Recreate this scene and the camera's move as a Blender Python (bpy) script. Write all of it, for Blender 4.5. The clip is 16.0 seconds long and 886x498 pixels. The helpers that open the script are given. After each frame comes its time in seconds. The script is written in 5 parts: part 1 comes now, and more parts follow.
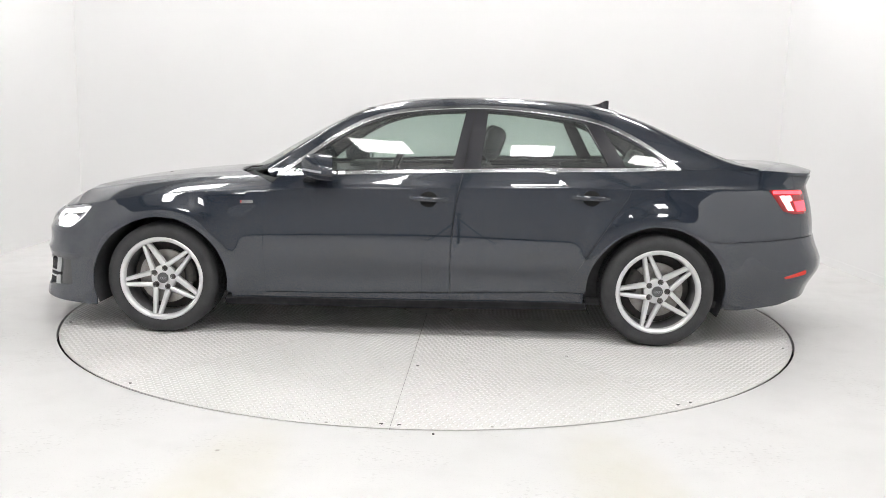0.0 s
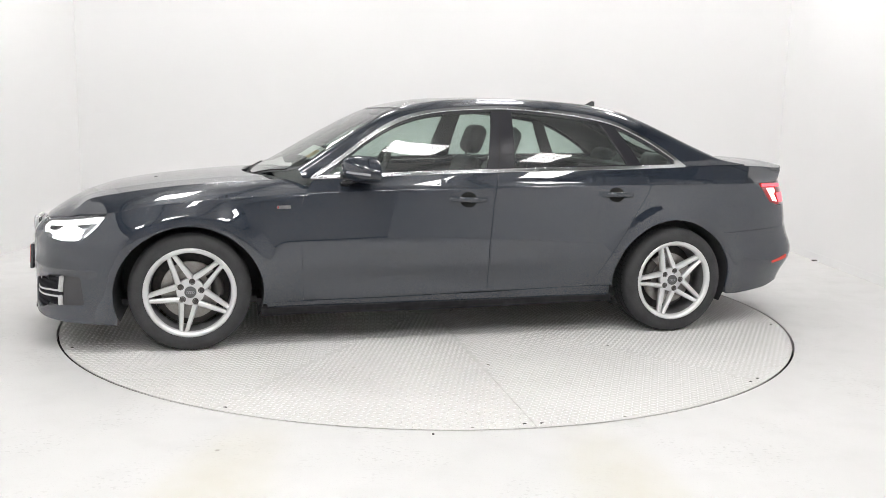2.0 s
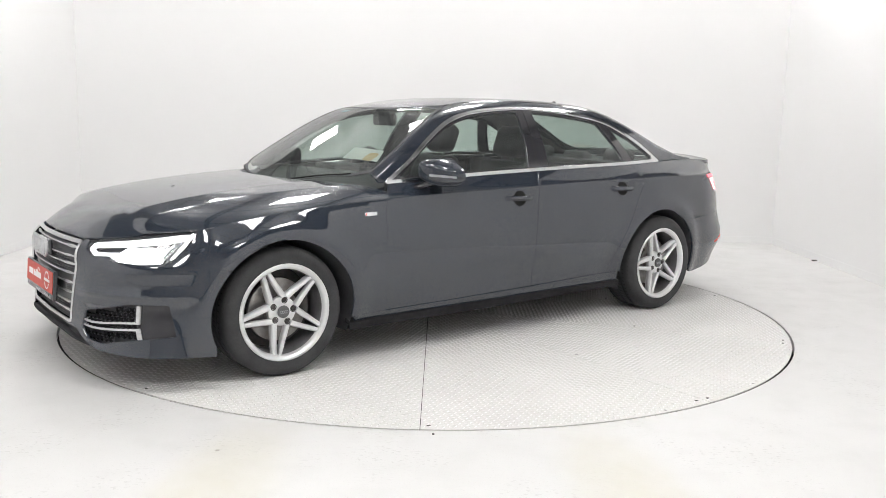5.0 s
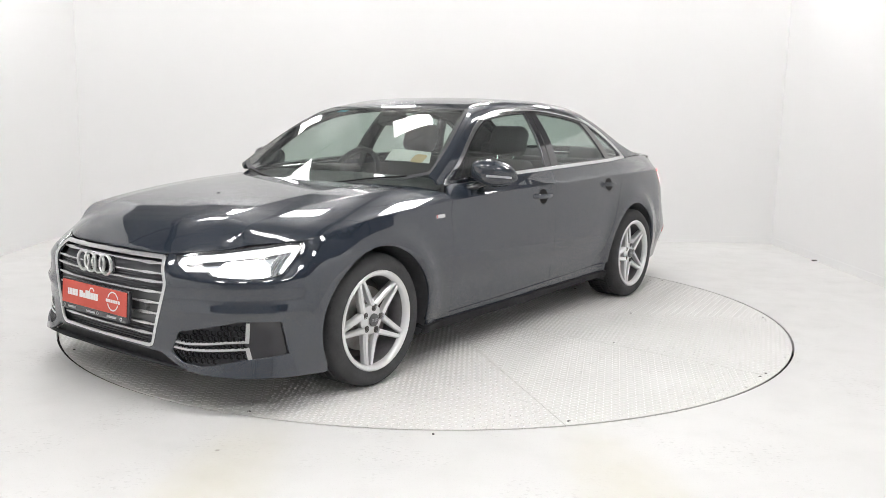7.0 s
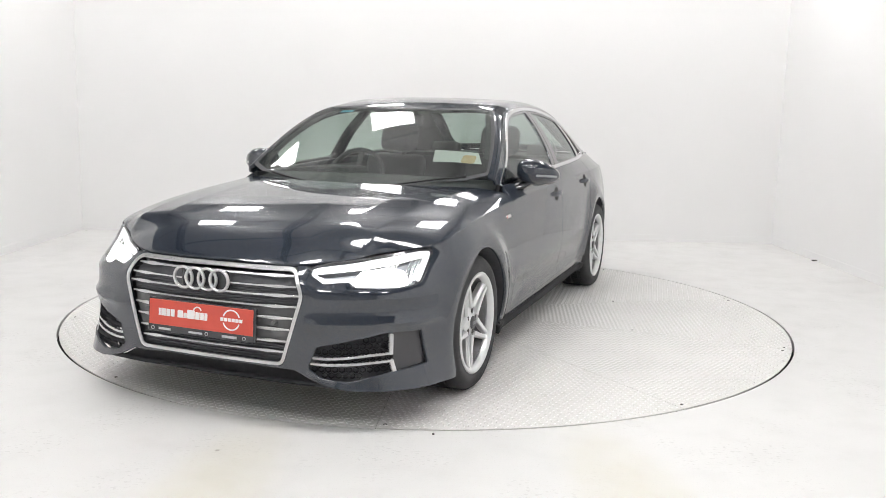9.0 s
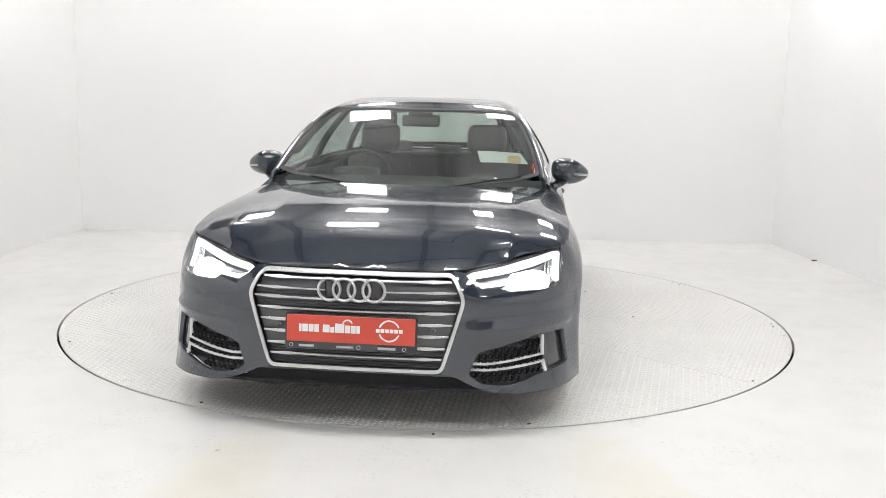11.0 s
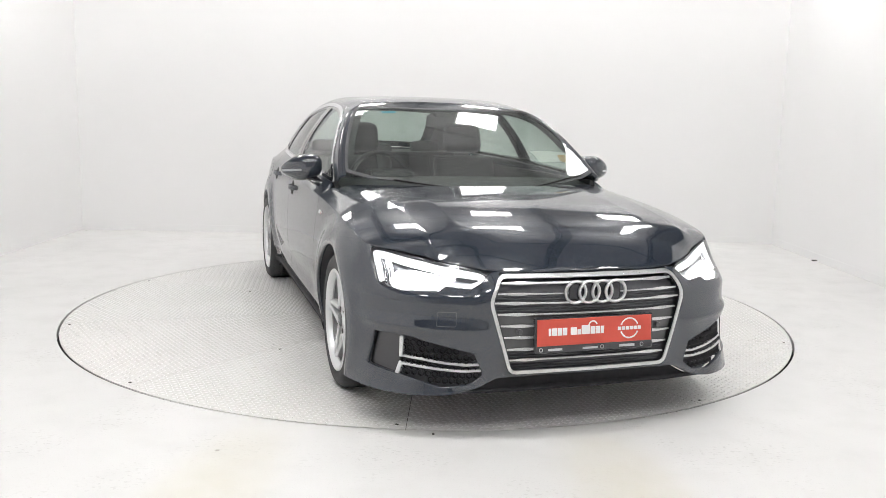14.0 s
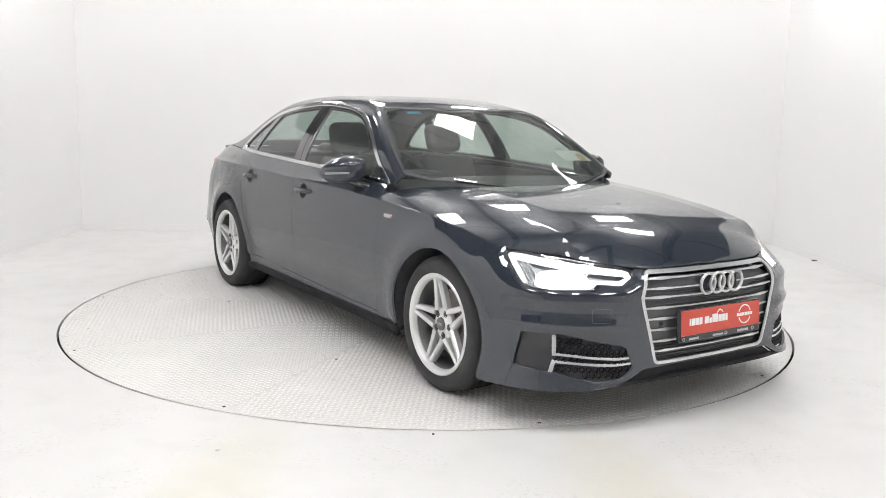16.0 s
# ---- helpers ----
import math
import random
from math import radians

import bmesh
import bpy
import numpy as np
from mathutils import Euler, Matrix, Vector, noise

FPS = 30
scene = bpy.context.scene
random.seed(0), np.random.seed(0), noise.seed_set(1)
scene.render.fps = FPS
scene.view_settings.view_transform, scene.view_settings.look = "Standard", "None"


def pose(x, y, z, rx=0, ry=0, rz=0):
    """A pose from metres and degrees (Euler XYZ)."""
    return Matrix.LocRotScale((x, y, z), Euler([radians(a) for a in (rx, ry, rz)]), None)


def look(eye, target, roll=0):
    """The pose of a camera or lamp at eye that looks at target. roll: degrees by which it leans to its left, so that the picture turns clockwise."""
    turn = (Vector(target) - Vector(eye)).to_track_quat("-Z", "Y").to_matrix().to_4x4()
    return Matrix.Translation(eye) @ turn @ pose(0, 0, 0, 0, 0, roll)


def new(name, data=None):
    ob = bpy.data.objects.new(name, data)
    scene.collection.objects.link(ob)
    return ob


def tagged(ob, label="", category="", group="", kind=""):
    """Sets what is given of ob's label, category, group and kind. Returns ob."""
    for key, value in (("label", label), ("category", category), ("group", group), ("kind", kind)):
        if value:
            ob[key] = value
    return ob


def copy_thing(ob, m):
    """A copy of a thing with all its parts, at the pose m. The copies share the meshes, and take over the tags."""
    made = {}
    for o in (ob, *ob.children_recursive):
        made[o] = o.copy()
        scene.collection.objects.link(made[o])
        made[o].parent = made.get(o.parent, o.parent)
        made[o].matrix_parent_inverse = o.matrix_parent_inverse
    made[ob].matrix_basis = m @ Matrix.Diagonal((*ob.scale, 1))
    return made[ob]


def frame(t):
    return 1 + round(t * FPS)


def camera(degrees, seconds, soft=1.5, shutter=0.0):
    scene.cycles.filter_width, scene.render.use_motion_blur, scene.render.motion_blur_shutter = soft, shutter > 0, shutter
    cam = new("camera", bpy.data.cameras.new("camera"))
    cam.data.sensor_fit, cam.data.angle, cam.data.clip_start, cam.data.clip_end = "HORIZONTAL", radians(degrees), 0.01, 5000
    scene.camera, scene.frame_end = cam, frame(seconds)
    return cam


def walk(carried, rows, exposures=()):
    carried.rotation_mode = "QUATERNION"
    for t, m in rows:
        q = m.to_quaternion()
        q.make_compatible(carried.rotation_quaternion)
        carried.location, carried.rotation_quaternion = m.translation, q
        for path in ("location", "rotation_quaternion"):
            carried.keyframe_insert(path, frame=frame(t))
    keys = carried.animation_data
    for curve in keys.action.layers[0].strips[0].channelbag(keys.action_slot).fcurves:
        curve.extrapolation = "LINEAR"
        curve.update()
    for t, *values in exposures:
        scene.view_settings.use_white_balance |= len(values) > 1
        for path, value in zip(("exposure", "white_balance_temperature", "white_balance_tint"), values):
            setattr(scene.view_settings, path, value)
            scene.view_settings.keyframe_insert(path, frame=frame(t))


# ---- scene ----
# One fixed camera before a turntable; the black saloon turns with the plate.
cam = camera(54.16, 16.0, soft=0.6)
EYE = Vector((0.0, -5.664, 1.277))
AIM = EYE + Vector((0.01517, 0.98816, -0.15269))
walk(cam, [(0.0, look(EYE, AIM, 1.348)), (16.0, look(EYE, AIM, 1.348))])

# ---------------------------------------------------------------- world and light
world = bpy.data.worlds.new("studio_world")
scene.world = world
world.use_nodes = True
world.node_tree.nodes["Background"].inputs[0].default_value = (0.9, 0.95, 1.0, 1)
world.node_tree.nodes["Background"].inputs[1].default_value = 0.02
scene.view_settings.exposure = 0.0
LAMP_POWER = 23.3


# ---------------------------------------------------------------- materials
def mat_base(name, color, rough=0.5, metal=0.0, coat=0.0, coat_rough=0.03, spec=0.5):
    m = bpy.data.materials.new(name)
    m.use_nodes = True
    b = m.node_tree.nodes["Principled BSDF"]
    b.inputs["Base Color"].default_value = (*color, 1)
    b.inputs["Roughness"].default_value = rough
    b.inputs["Metallic"].default_value = metal
    b.inputs["Coat Weight"].default_value = coat
    b.inputs["Coat Roughness"].default_value = coat_rough
    b.inputs["Specular IOR Level"].default_value = spec
    return m


def tex(m, kind, scale, detail=4.0, stretch=(1, 1, 1)):
    n = m.node_tree.nodes
    co = n.new("ShaderNodeTexCoord")
    mp = n.new("ShaderNodeMapping")
    mp.inputs["Scale"].default_value = stretch
    t = n.new(kind)
    t.inputs["Scale"].default_value = scale
    if kind == "ShaderNodeTexNoise":
        t.inputs["Detail"].default_value = detail
    m.node_tree.links.new(co.outputs["Object"], mp.inputs["Vector"])
    m.node_tree.links.new(mp.outputs["Vector"], t.inputs["Vector"])
    return t


def ramp(m, src, stops):
    r = m.node_tree.nodes.new("ShaderNodeValToRGB")
    e = r.color_ramp.elements
    while len(e) < len(stops):
        e.new(0.5)
    for k, (p, c) in zip(e, stops):
        k.position, k.color = p, (*c, 1) if isinstance(c, tuple) else (c, c, c, 1)
    m.node_tree.links.new(src, r.inputs[0])
    return r.outputs[0]


def mixc(m, fac, a, b, mode="MIX"):
    x = m.node_tree.nodes.new("ShaderNodeMix")
    x.data_type, x.blend_type = "RGBA", mode
    for sock, v in ((x.inputs[0], fac), (x.inputs[6], a), (x.inputs[7], b)):
        if isinstance(v, bpy.types.NodeSocket):
            m.node_tree.links.new(v, sock)
        elif isinstance(v, tuple):
            sock.default_value = (*v, 1)
        else:
            sock.default_value = v
    return x.outputs[2]


def put(m, name, src):
    m.node_tree.links.new(src, m.node_tree.nodes["Principled BSDF"].inputs[name])


def bump(m, src, strength, dist):
    b = m.node_tree.nodes.new("ShaderNodeBump")
    b.inputs["Strength"].default_value, b.inputs["Distance"].default_value = strength, dist
    m.node_tree.links.new(src, b.inputs["Height"])
    put(m, "Normal", b.outputs[0])


def varied(name, a, b, scale, rough=0.5, rough2=None, metal=0.0, bumps=0.0, dist=0.001, coat=0.0, spec=0.5):
    """Two tones blended by noise at two scales, with matching roughness and fine relief."""
    m = mat_base(name, a, rough, metal, coat, spec=spec)
    n1 = tex(m, "ShaderNodeTexNoise", scale)
    n2 = tex(m, "ShaderNodeTexNoise", scale * 9, 6.0)
    c = mixc(m, ramp(m, n1.outputs[0], [(0.35, 0.0), (0.7, 1.0)]), a, b)
    c = mixc(m, ramp(m, n2.outputs[0], [(0.4, 0.0), (0.75, 0.35)]), c, b)
    put(m, "Base Color", c)
    if rough2 is not None:
        put(m, "Roughness", ramp(m, n2.outputs[0], [(0.3, rough), (0.75, rough2)]))
    if bumps:
        bump(m, n2.outputs[0], bumps, dist)
    return m


def paint_material():
    """Black metallic under a clear coat: fine flakes, and a coat that is a little hazy in places."""
    m = mat_base("black_car_paint", (0.042, 0.045, 0.052), 0.30, 0.0, 0.86, 0.01, 0.05)
    fl = tex(m, "ShaderNodeTexVoronoi", 1400.0)
    put(m, "Base Color", mixc(m, ramp(m, fl.outputs["Color"], [(0.3, 0.0), (0.95, 1.0)]), (0.018, 0.0233, 0.0345), (0.030, 0.0378, 0.0525)))
    m.node_tree.nodes["Principled BSDF"].inputs["Coat IOR"].default_value = 1.95
    n = tex(m, "ShaderNodeTexNoise", 5.0, 8.0)
    put(m, "Coat Roughness", ramp(m, n.outputs[0], [(0.35, 0.002), (0.8, 0.014)]))
    return m


def glass_material(name, tint, gloss_rough=0.0, veil=0.05):
    m = bpy.data.materials.new(name)
    m.use_nodes = True
    n, l = m.node_tree.nodes, m.node_tree.links
    n.remove(n["Principled BSDF"])
    tr, gl, lw, mx = n.new("ShaderNodeBsdfTransparent"), n.new("ShaderNodeBsdfGlossy"), n.new("ShaderNodeLayerWeight"), n.new("ShaderNodeMixShader")
    pw, ma = n.new("ShaderNodeMath"), n.new("ShaderNodeMath")
    pw.operation, ma.operation = "POWER", "MULTIPLY_ADD"
    lw.inputs["Blend"].default_value = 0.5
    pw.inputs[1].default_value, ma.inputs[1].default_value, ma.inputs[2].default_value = 5.0, 0.93, 0.065
    tr.inputs[0].default_value = (*tint, 1)
    gl.inputs["Roughness"].default_value = gloss_rough
    l.new(lw.outputs["Facing"], pw.inputs[0]), l.new(pw.outputs[0], ma.inputs[0]), l.new(ma.outputs[0], mx.inputs[0]), l.new(tr.outputs[0], mx.inputs[1]), l.new(gl.outputs[0], mx.inputs[2])
    # an even pale veil mixed in, imitating haze that lifts the darks behind the glass
    du, film = n.new("ShaderNodeBsdfDiffuse"), n.new("ShaderNodeMixShader")
    du.inputs[0].default_value = (0.7, 0.72, 0.73, 1)
    film.inputs[0].default_value = veil
    l.new(mx.outputs[0], film.inputs[1]), l.new(du.outputs[0], film.inputs[2])
    l.new(film.outputs[0], n["Material Output"].inputs[0])
    return m


def glow(name, color, strength):
    m = mat_base(name, color, 0.4)
    b = m.node_tree.nodes["Principled BSDF"]
    b.inputs["Emission Color"].default_value = (*color, 1)
    b.inputs["Emission Strength"].default_value = strength
    return m


PAINT = paint_material()
GLOSS_BLACK = mat_base("gloss_black_plastic", (0.034, 0.034, 0.039), 0.12, coat=0.6)
TRIM = varied("black_grained_plastic", (0.058, 0.059, 0.064), (0.075, 0.076, 0.082), 30, 0.55, 0.75, bumps=0.3)
RUBBER = varied("tyre_rubber", (0.030, 0.031, 0.033), (0.044, 0.045, 0.047), 14, 0.62, 0.85, bumps=0.25)
CHROME = mat_base("satin_chrome", (0.66, 0.67, 0.68), 0.14, 1.0)
SATIN = varied("brushed_satin_silver", (0.66, 0.665, 0.67), (0.60, 0.605, 0.61), 60, 0.26, 0.36, metal=0.85)
ALLOY = varied("silver_alloy", (0.76, 0.765, 0.77), (0.72, 0.725, 0.73), 3, 0.30, 0.33, metal=0.5, coat=0.3)
ALLOY_DARK = varied("shadowed_alloy_barrel", (0.30, 0.30, 0.31), (0.2, 0.2, 0.2), 16, 0.4, 0.55, metal=0.6)
STEEL = varied("brake_steel", (0.42, 0.41, 0.40), (0.30, 0.28, 0.26), 25, 0.35, 0.5, metal=0.9)
IRON = varied("dark_cast_iron", (0.05, 0.05, 0.05), (0.09, 0.08, 0.075), 30, 0.6, 0.8)
GLASS = glass_material("green_tinted_glass", (0.66, 0.75, 0.71))
SCREEN_GLASS = glass_material("windscreen_glass", (0.66, 0.73, 0.69))
LENS = glass_material("clear_lamp_cover", (0.93, 0.94, 0.95), veil=0.01)
CLOTH = varied("black_leather", (0.042, 0.042, 0.045), (0.060, 0.060, 0.064), 22, 0.42, 0.6, bumps=0.25)
DUCT = varied("black_duct_plastic", (0.012, 0.012, 0.014), (0.020, 0.020, 0.022), 30, 0.55, 0.7, spec=0.2)
DASH = varied("dark_soft_dashboard", (0.050, 0.051, 0.053), (0.068, 0.069, 0.071), 40, 0.6, 0.75, bumps=0.3)
DRL = glow("white_running_light", (1.0, 1.0, 1.0), 1.0)
BEAM = glow("white_projector_beam", (1.0, 1.0, 1.0), 5.0)
TAIL_GLOW = glow("red_tail_light", (1.0, 0.05, 0.07), 3.0)
TAIL_HOT = glow("pink_white_tail_strip", (1.0, 0.42, 0.42), 4.0)
RED_LENS = mat_base("dark_red_lens", (0.32, 0.012, 0.016), 0.1, coat=1.0)
RED_REFLECTOR = mat_base("red_reflector", (0.6, 0.03, 0.02), 0.25, coat=0.6)
PLATE_RED = varied("red_plate_face", (0.62, 0.085, 0.055), (0.57, 0.075, 0.05), 12, 0.4, 0.5)
WHITE_INK = mat_base("white_ink", (0.82, 0.82, 0.82), 0.5)
GREY_INK = mat_base("pale_grey_ink", (0.42, 0.43, 0.44), 0.5)
GRILLE_BACK = varied("dark_grille_backing", (0.082, 0.084, 0.094), (0.100, 0.102, 0.112), 30, 0.45, 0.6)
RADAR = varied("grey_sensor_panel", (0.10, 0.102, 0.105), (0.12, 0.122, 0.125), 20, 0.3, 0.4)
LAMP_SHELL = mat_base("silver_lamp_reflector", (0.42, 0.43, 0.45), 0.3, 0.85)
STICKER = varied("blue_sticker", (0.02, 0.30, 0.42), (0.03, 0.35, 0.46), 40, 0.5)
PAPER = varied("white_paper_disc_holder", (0.78, 0.79, 0.77), (0.72, 0.73, 0.7), 30, 0.6)
PAPER_SEAL = varied("tan_paper_seal", (0.62, 0.42, 0.22), (0.7, 0.55, 0.35), 60, 0.6)
LED = glow("led_panel_diffuser", (1.0, 0.987, 0.979), LAMP_POWER)
LAMP_FRAME = mat_base("white_lamp_frame", (0.75, 0.75, 0.75), 0.4)
ROOF_DARK = varied("grey_roof_sheet", (0.34, 0.34, 0.34), (0.29, 0.29, 0.29), 1.2, 0.6, 0.8)
TRUSS = varied("dark_steel_truss", (0.03, 0.03, 0.035), (0.05, 0.05, 0.05), 6, 0.5, 0.7)


def wall_material():
    m = mat_base("white_painted_wall", (0.83, 0.825, 0.815), 0.6)
    n1 = tex(m, "ShaderNodeTexNoise", 0.7, 3.0)
    n2 = tex(m, "ShaderNodeTexNoise", 90.0, 4.0)
    put(m, "Base Color", mixc(m, ramp(m, n1.outputs[0], [(0.3, 0.0), (0.75, 1.0)]), (0.845, 0.842, 0.84), (0.825, 0.822, 0.82)))
    bump(m, n2.outputs[0], 0.08, 0.001)
    return m


def floor_material():
    m = mat_base("white_painted_concrete", (0.8, 0.79, 0.77), 0.42)
    broad = tex(m, "ShaderNodeTexNoise", 0.8, 4.0)
    mid = tex(m, "ShaderNodeTexNoise", 5.0, 6.0)
    fine = tex(m, "ShaderNodeTexNoise", 45.0, 8.0)
    c = mixc(m, ramp(m, broad.outputs[0], [(0.35, 0.0), (0.7, 1.0)]), (0.675, 0.668, 0.66), (0.635, 0.63, 0.62))
    c = mixc(m, ramp(m, mid.outputs[0], [(0.5, 0.0), (0.72, 0.4)]), c, (0.605, 0.60, 0.588))
    # small grey scuffs where tyres have passed, gathered in patches
    scuff = tex(m, "ShaderNodeTexNoise", 46.0, 5.0, (1.0, 1.5, 1))
    patch = tex(m, "ShaderNodeTexNoise", 2.6, 3.0)
    s = ramp(m, scuff.outputs[0], [(0.58, 0.0), (0.64, 0.8)])
    p = ramp(m, patch.outputs[0], [(0.51, 0.0), (0.63, 0.75)])
    c = mixc(m, mixc(m, 1.0, s, p, "MULTIPLY"), c, (0.50, 0.49, 0.48))
    chips = tex(m, "ShaderNodeTexVoronoi", 2.6)
    c = mixc(m, ramp(m, chips.outputs["Distance"], [(0.014, 0.85), (0.032, 0.0)]), c, (0.2, 0.19, 0.175))
    grit = tex(m, "ShaderNodeTexNoise", 160.0, 2.0)
    c = mixc(m, ramp(m, grit.outputs[0], [(0.62, 0.0), (0.72, 0.4)]), c, (0.5, 0.49, 0.475))
    # two faint yellow stains where cars are driven on
    blot = tex(m, "ShaderNodeTexNoise", 7.0, 8.0)
    for cx, turn in ((-0.745, -0.10), (0.735, 0.08)):
        n, l = m.node_tree.nodes, m.node_tree.links
        co, mp, gr = n.new("ShaderNodeTexCoord"), n.new("ShaderNodeMapping"), n.new("ShaderNodeTexGradient")
        mp.vector_type = "TEXTURE"
        mp.inputs["Location"].default_value = (cx, -3.0, 0)
        mp.inputs["Rotation"].default_value = (0, 0, turn)
        mp.inputs["Scale"].default_value = (0.30, 1.1, 1)
        gr.gradient_type = "QUADRATIC_SPHERE"
        l.new(co.outputs["Object"], mp.inputs["Vector"]), l.new(mp.outputs["Vector"], gr.inputs["Vector"])
        f = mixc(m, 1.0, ramp(m, gr.outputs[1], [(0.0, 0.0), (0.18, 0.45), (0.6, 0.7)]), ramp(m, blot.outputs[0], [(0.25, 0.65), (0.7, 1.0)]), "MULTIPLY")
        c = mixc(m, f, c, (0.60, 0.572, 0.485))
    put(m, "Base Color", c)
    put(m, "Roughness", ramp(m, mid.outputs[0], [(0.3, 0.40), (0.7, 0.6)]))
    bump(m, fine.outputs[0], 0.12, 0.002)
    return m


def plate_material():
    m = mat_base("white_painted_tread_plate", (0.76, 0.755, 0.745), 0.4)
    broad = tex(m, "ShaderNodeTexNoise", 1.6, 5.0)
    fine = tex(m, "ShaderNodeTexNoise", 30.0, 8.0)
    c = mixc(m, ramp(m, broad.outputs[0], [(0.35, 0.0), (0.7, 1.0)]), (0.69, 0.68, 0.662), (0.63, 0.62, 0.602))
    c = mixc(m, ramp(m, fine.outputs[0], [(0.55, 0.0), (0.75, 0.6)]), c, (0.50, 0.485, 0.46))
    chips = tex(m, "ShaderNodeTexVoronoi", 4.2)
    c = mixc(m, ramp(m, chips.outputs["Distance"], [(0.018, 0.85), (0.04, 0.0)]), c, (0.16, 0.15, 0.14))
    put(m, "Base Color", c)
    put(m, "Roughness", ramp(m, fine.outputs[0], [(0.3, 0.48), (0.7, 0.68)]))
    return m


WALL, FLOOR, TREAD = wall_material(), floor_material(), plate_material()
TREAD_TOP = varied("worn_white_lozenges", (0.86, 0.85, 0.84), (0.78, 0.77, 0.76), 2.0, 0.45, 0.6)
HALL = varied("mid_grey_hall_cladding", (0.56, 0.555, 0.55), (0.50, 0.495, 0.49), 0.8, 0.6, 0.8)
HALL_GREY = varied("grey_hall_cladding", (0.705, 0.70, 0.69), (0.655, 0.65, 0.64), 0.8, 0.6, 0.8)
GROOVE = mat_base("dark_gap", (0.004, 0.004, 0.004), 0.8)


# ---------------------------------------------------------------- mesh helpers
def mesh_of(name, verts, faces, material, smooth=False, normals=None):
    me = bpy.data.meshes.new(name)
    me.from_pydata([tuple(map(float, v)) for v in verts], [], [tuple(map(int, f)) for f in faces])
    me.materials.append(material)
    if smooth or normals is not None:
        me.shade_smooth()
    if normals is not None:
        me.normals_split_custom_set_from_vertices([tuple(map(float, n)) for n in normals])
    me.update()
    return me


def put_mesh(name, me, parent=None, label="", m=None):
    ob = new(name, me)
    if parent is not None:
        ob.parent = parent
    if m is not None:
        ob.matrix_basis = m
    if label:
        ob["label"] = label
    return ob


def part(name, bm, material, parent=None, label="", smooth=False, m=None):
    """Links a bmesh as one mesh object under a thing or a part."""
    bmesh.ops.recalc_face_normals(bm, faces=bm.faces)
    me = bpy.data.meshes.new(name)
    bm.to_mesh(me)
    bm.free()
    me.materials.append(material)
    if smooth:
        me.shade_smooth()
        me.set_sharp_from_angle(angle=radians(38))
    return put_mesh(name, me, parent, label, m)


def box(bm, lo, hi, bevel=0.0, m=None, seg=2):
    r = bmesh.ops.create_cube(bm, size=1.0)
    vs = r["verts"]
    for v in vs:
        v.co = Vector([(lo[i] + hi[i]) / 2 + v.co[i] * (hi[i] - lo[i]) for i in range(3)])
    if bevel > 0:
        es = list({e for v in vs for e in v.link_edges})
        r = bmesh.ops.bevel(bm, geom=es, offset=bevel, segments=seg, affect="EDGES", profile=0.5)
        vs = list({v for f in r["faces"] for v in f.verts} | {v for v in vs if v.is_valid})
    if m is not None:
        for v in vs:
            v.co = m @ v.co
    return vs


def lathe(bm, prof, n=48, axis="y", at=(0, 0, 0)):
    """Turn (radius, along) pairs round an axis."""
    rings = []
    for r, a in prof:
        ring = []
        for i in range(n):
            t = 2 * math.pi * i / n
            c, s = r * math.cos(t), r * math.sin(t)
            p = {"y": (c, a, s), "z": (c, s, a), "x": (a, c, s)}[axis]
            ring.append(bm.verts.new(Vector(p) + Vector(at)))
        rings.append(ring)
    for a, b in zip(rings, rings[1:]):
        for i in range(n):
            bm.faces.new((a[i], a[(i + 1) % n], b[(i + 1) % n], b[i]))
    return rings


def tube(bm, pts, rx, ry=None, n=10, closed=False, ref=(0, 0, 1)):
    """An elliptic tube along points."""
    ry = ry or rx
    pts = [Vector(p) for p in pts]
    N, rings = len(pts), []
    for i, p in enumerate(pts):
        a = pts[(i - 1) % N] if closed or i else p
        b = pts[(i + 1) % N] if closed or i < N - 1 else p
        t = (b - a).normalized()
        u = t.cross(Vector(ref))
        u = u.normalized() if u.length > 1e-4 else Vector((1, 0, 0))
        w = u.cross(t)
        rings.append([bm.verts.new(p + u * rx * math.cos(2 * math.pi * k / n) + w * ry * math.sin(2 * math.pi * k / n)) for k in range(n)])
    for i in range(N if closed else N - 1):
        a, b = rings[i], rings[(i + 1) % N]
        for k in range(n):
            bm.faces.new((a[k], a[(k + 1) % n], b[(k + 1) % n], b[k]))
    if not closed:
        bm.faces.new(rings[0][::-1]), bm.faces.new(rings[-1])


def spl(xs, ys):
    """A smooth curve through keys, flat-shouldered where the keys turn."""
    xs, ys = np.array(xs, float), np.array(ys, float)
    if xs[0] > xs[-1]:
        xs, ys = xs[::-1], ys[::-1]
    h, d = np.diff(xs), np.diff(ys) / np.diff(xs)
    t = np.empty_like(ys)
    t[0], t[-1] = d[0], d[-1]
    t[1:-1] = (d[:-1] * h[1:] + d[1:] * h[:-1]) / (h[:-1] + h[1:])

    def f(x):
        x = np.clip(np.asarray(x, float), xs[0], xs[-1])
        i = np.clip(np.searchsorted(xs, x) - 1, 0, len(h) - 1)
        q = (x - xs[i]) / h[i]
        return ((1 + 2 * q) * (1 - q) ** 2 * ys[i] + q * (1 - q) ** 2 * h[i] * t[i]
                + q * q * (3 - 2 * q) * ys[i + 1] + q * q * (q - 1) * h[i] * t[i + 1])
    return f


def sstep(a, b, x):
    q = np.clip((x - a) / (b - a), 0, 1)
    return q * q * (3 - 2 * q)


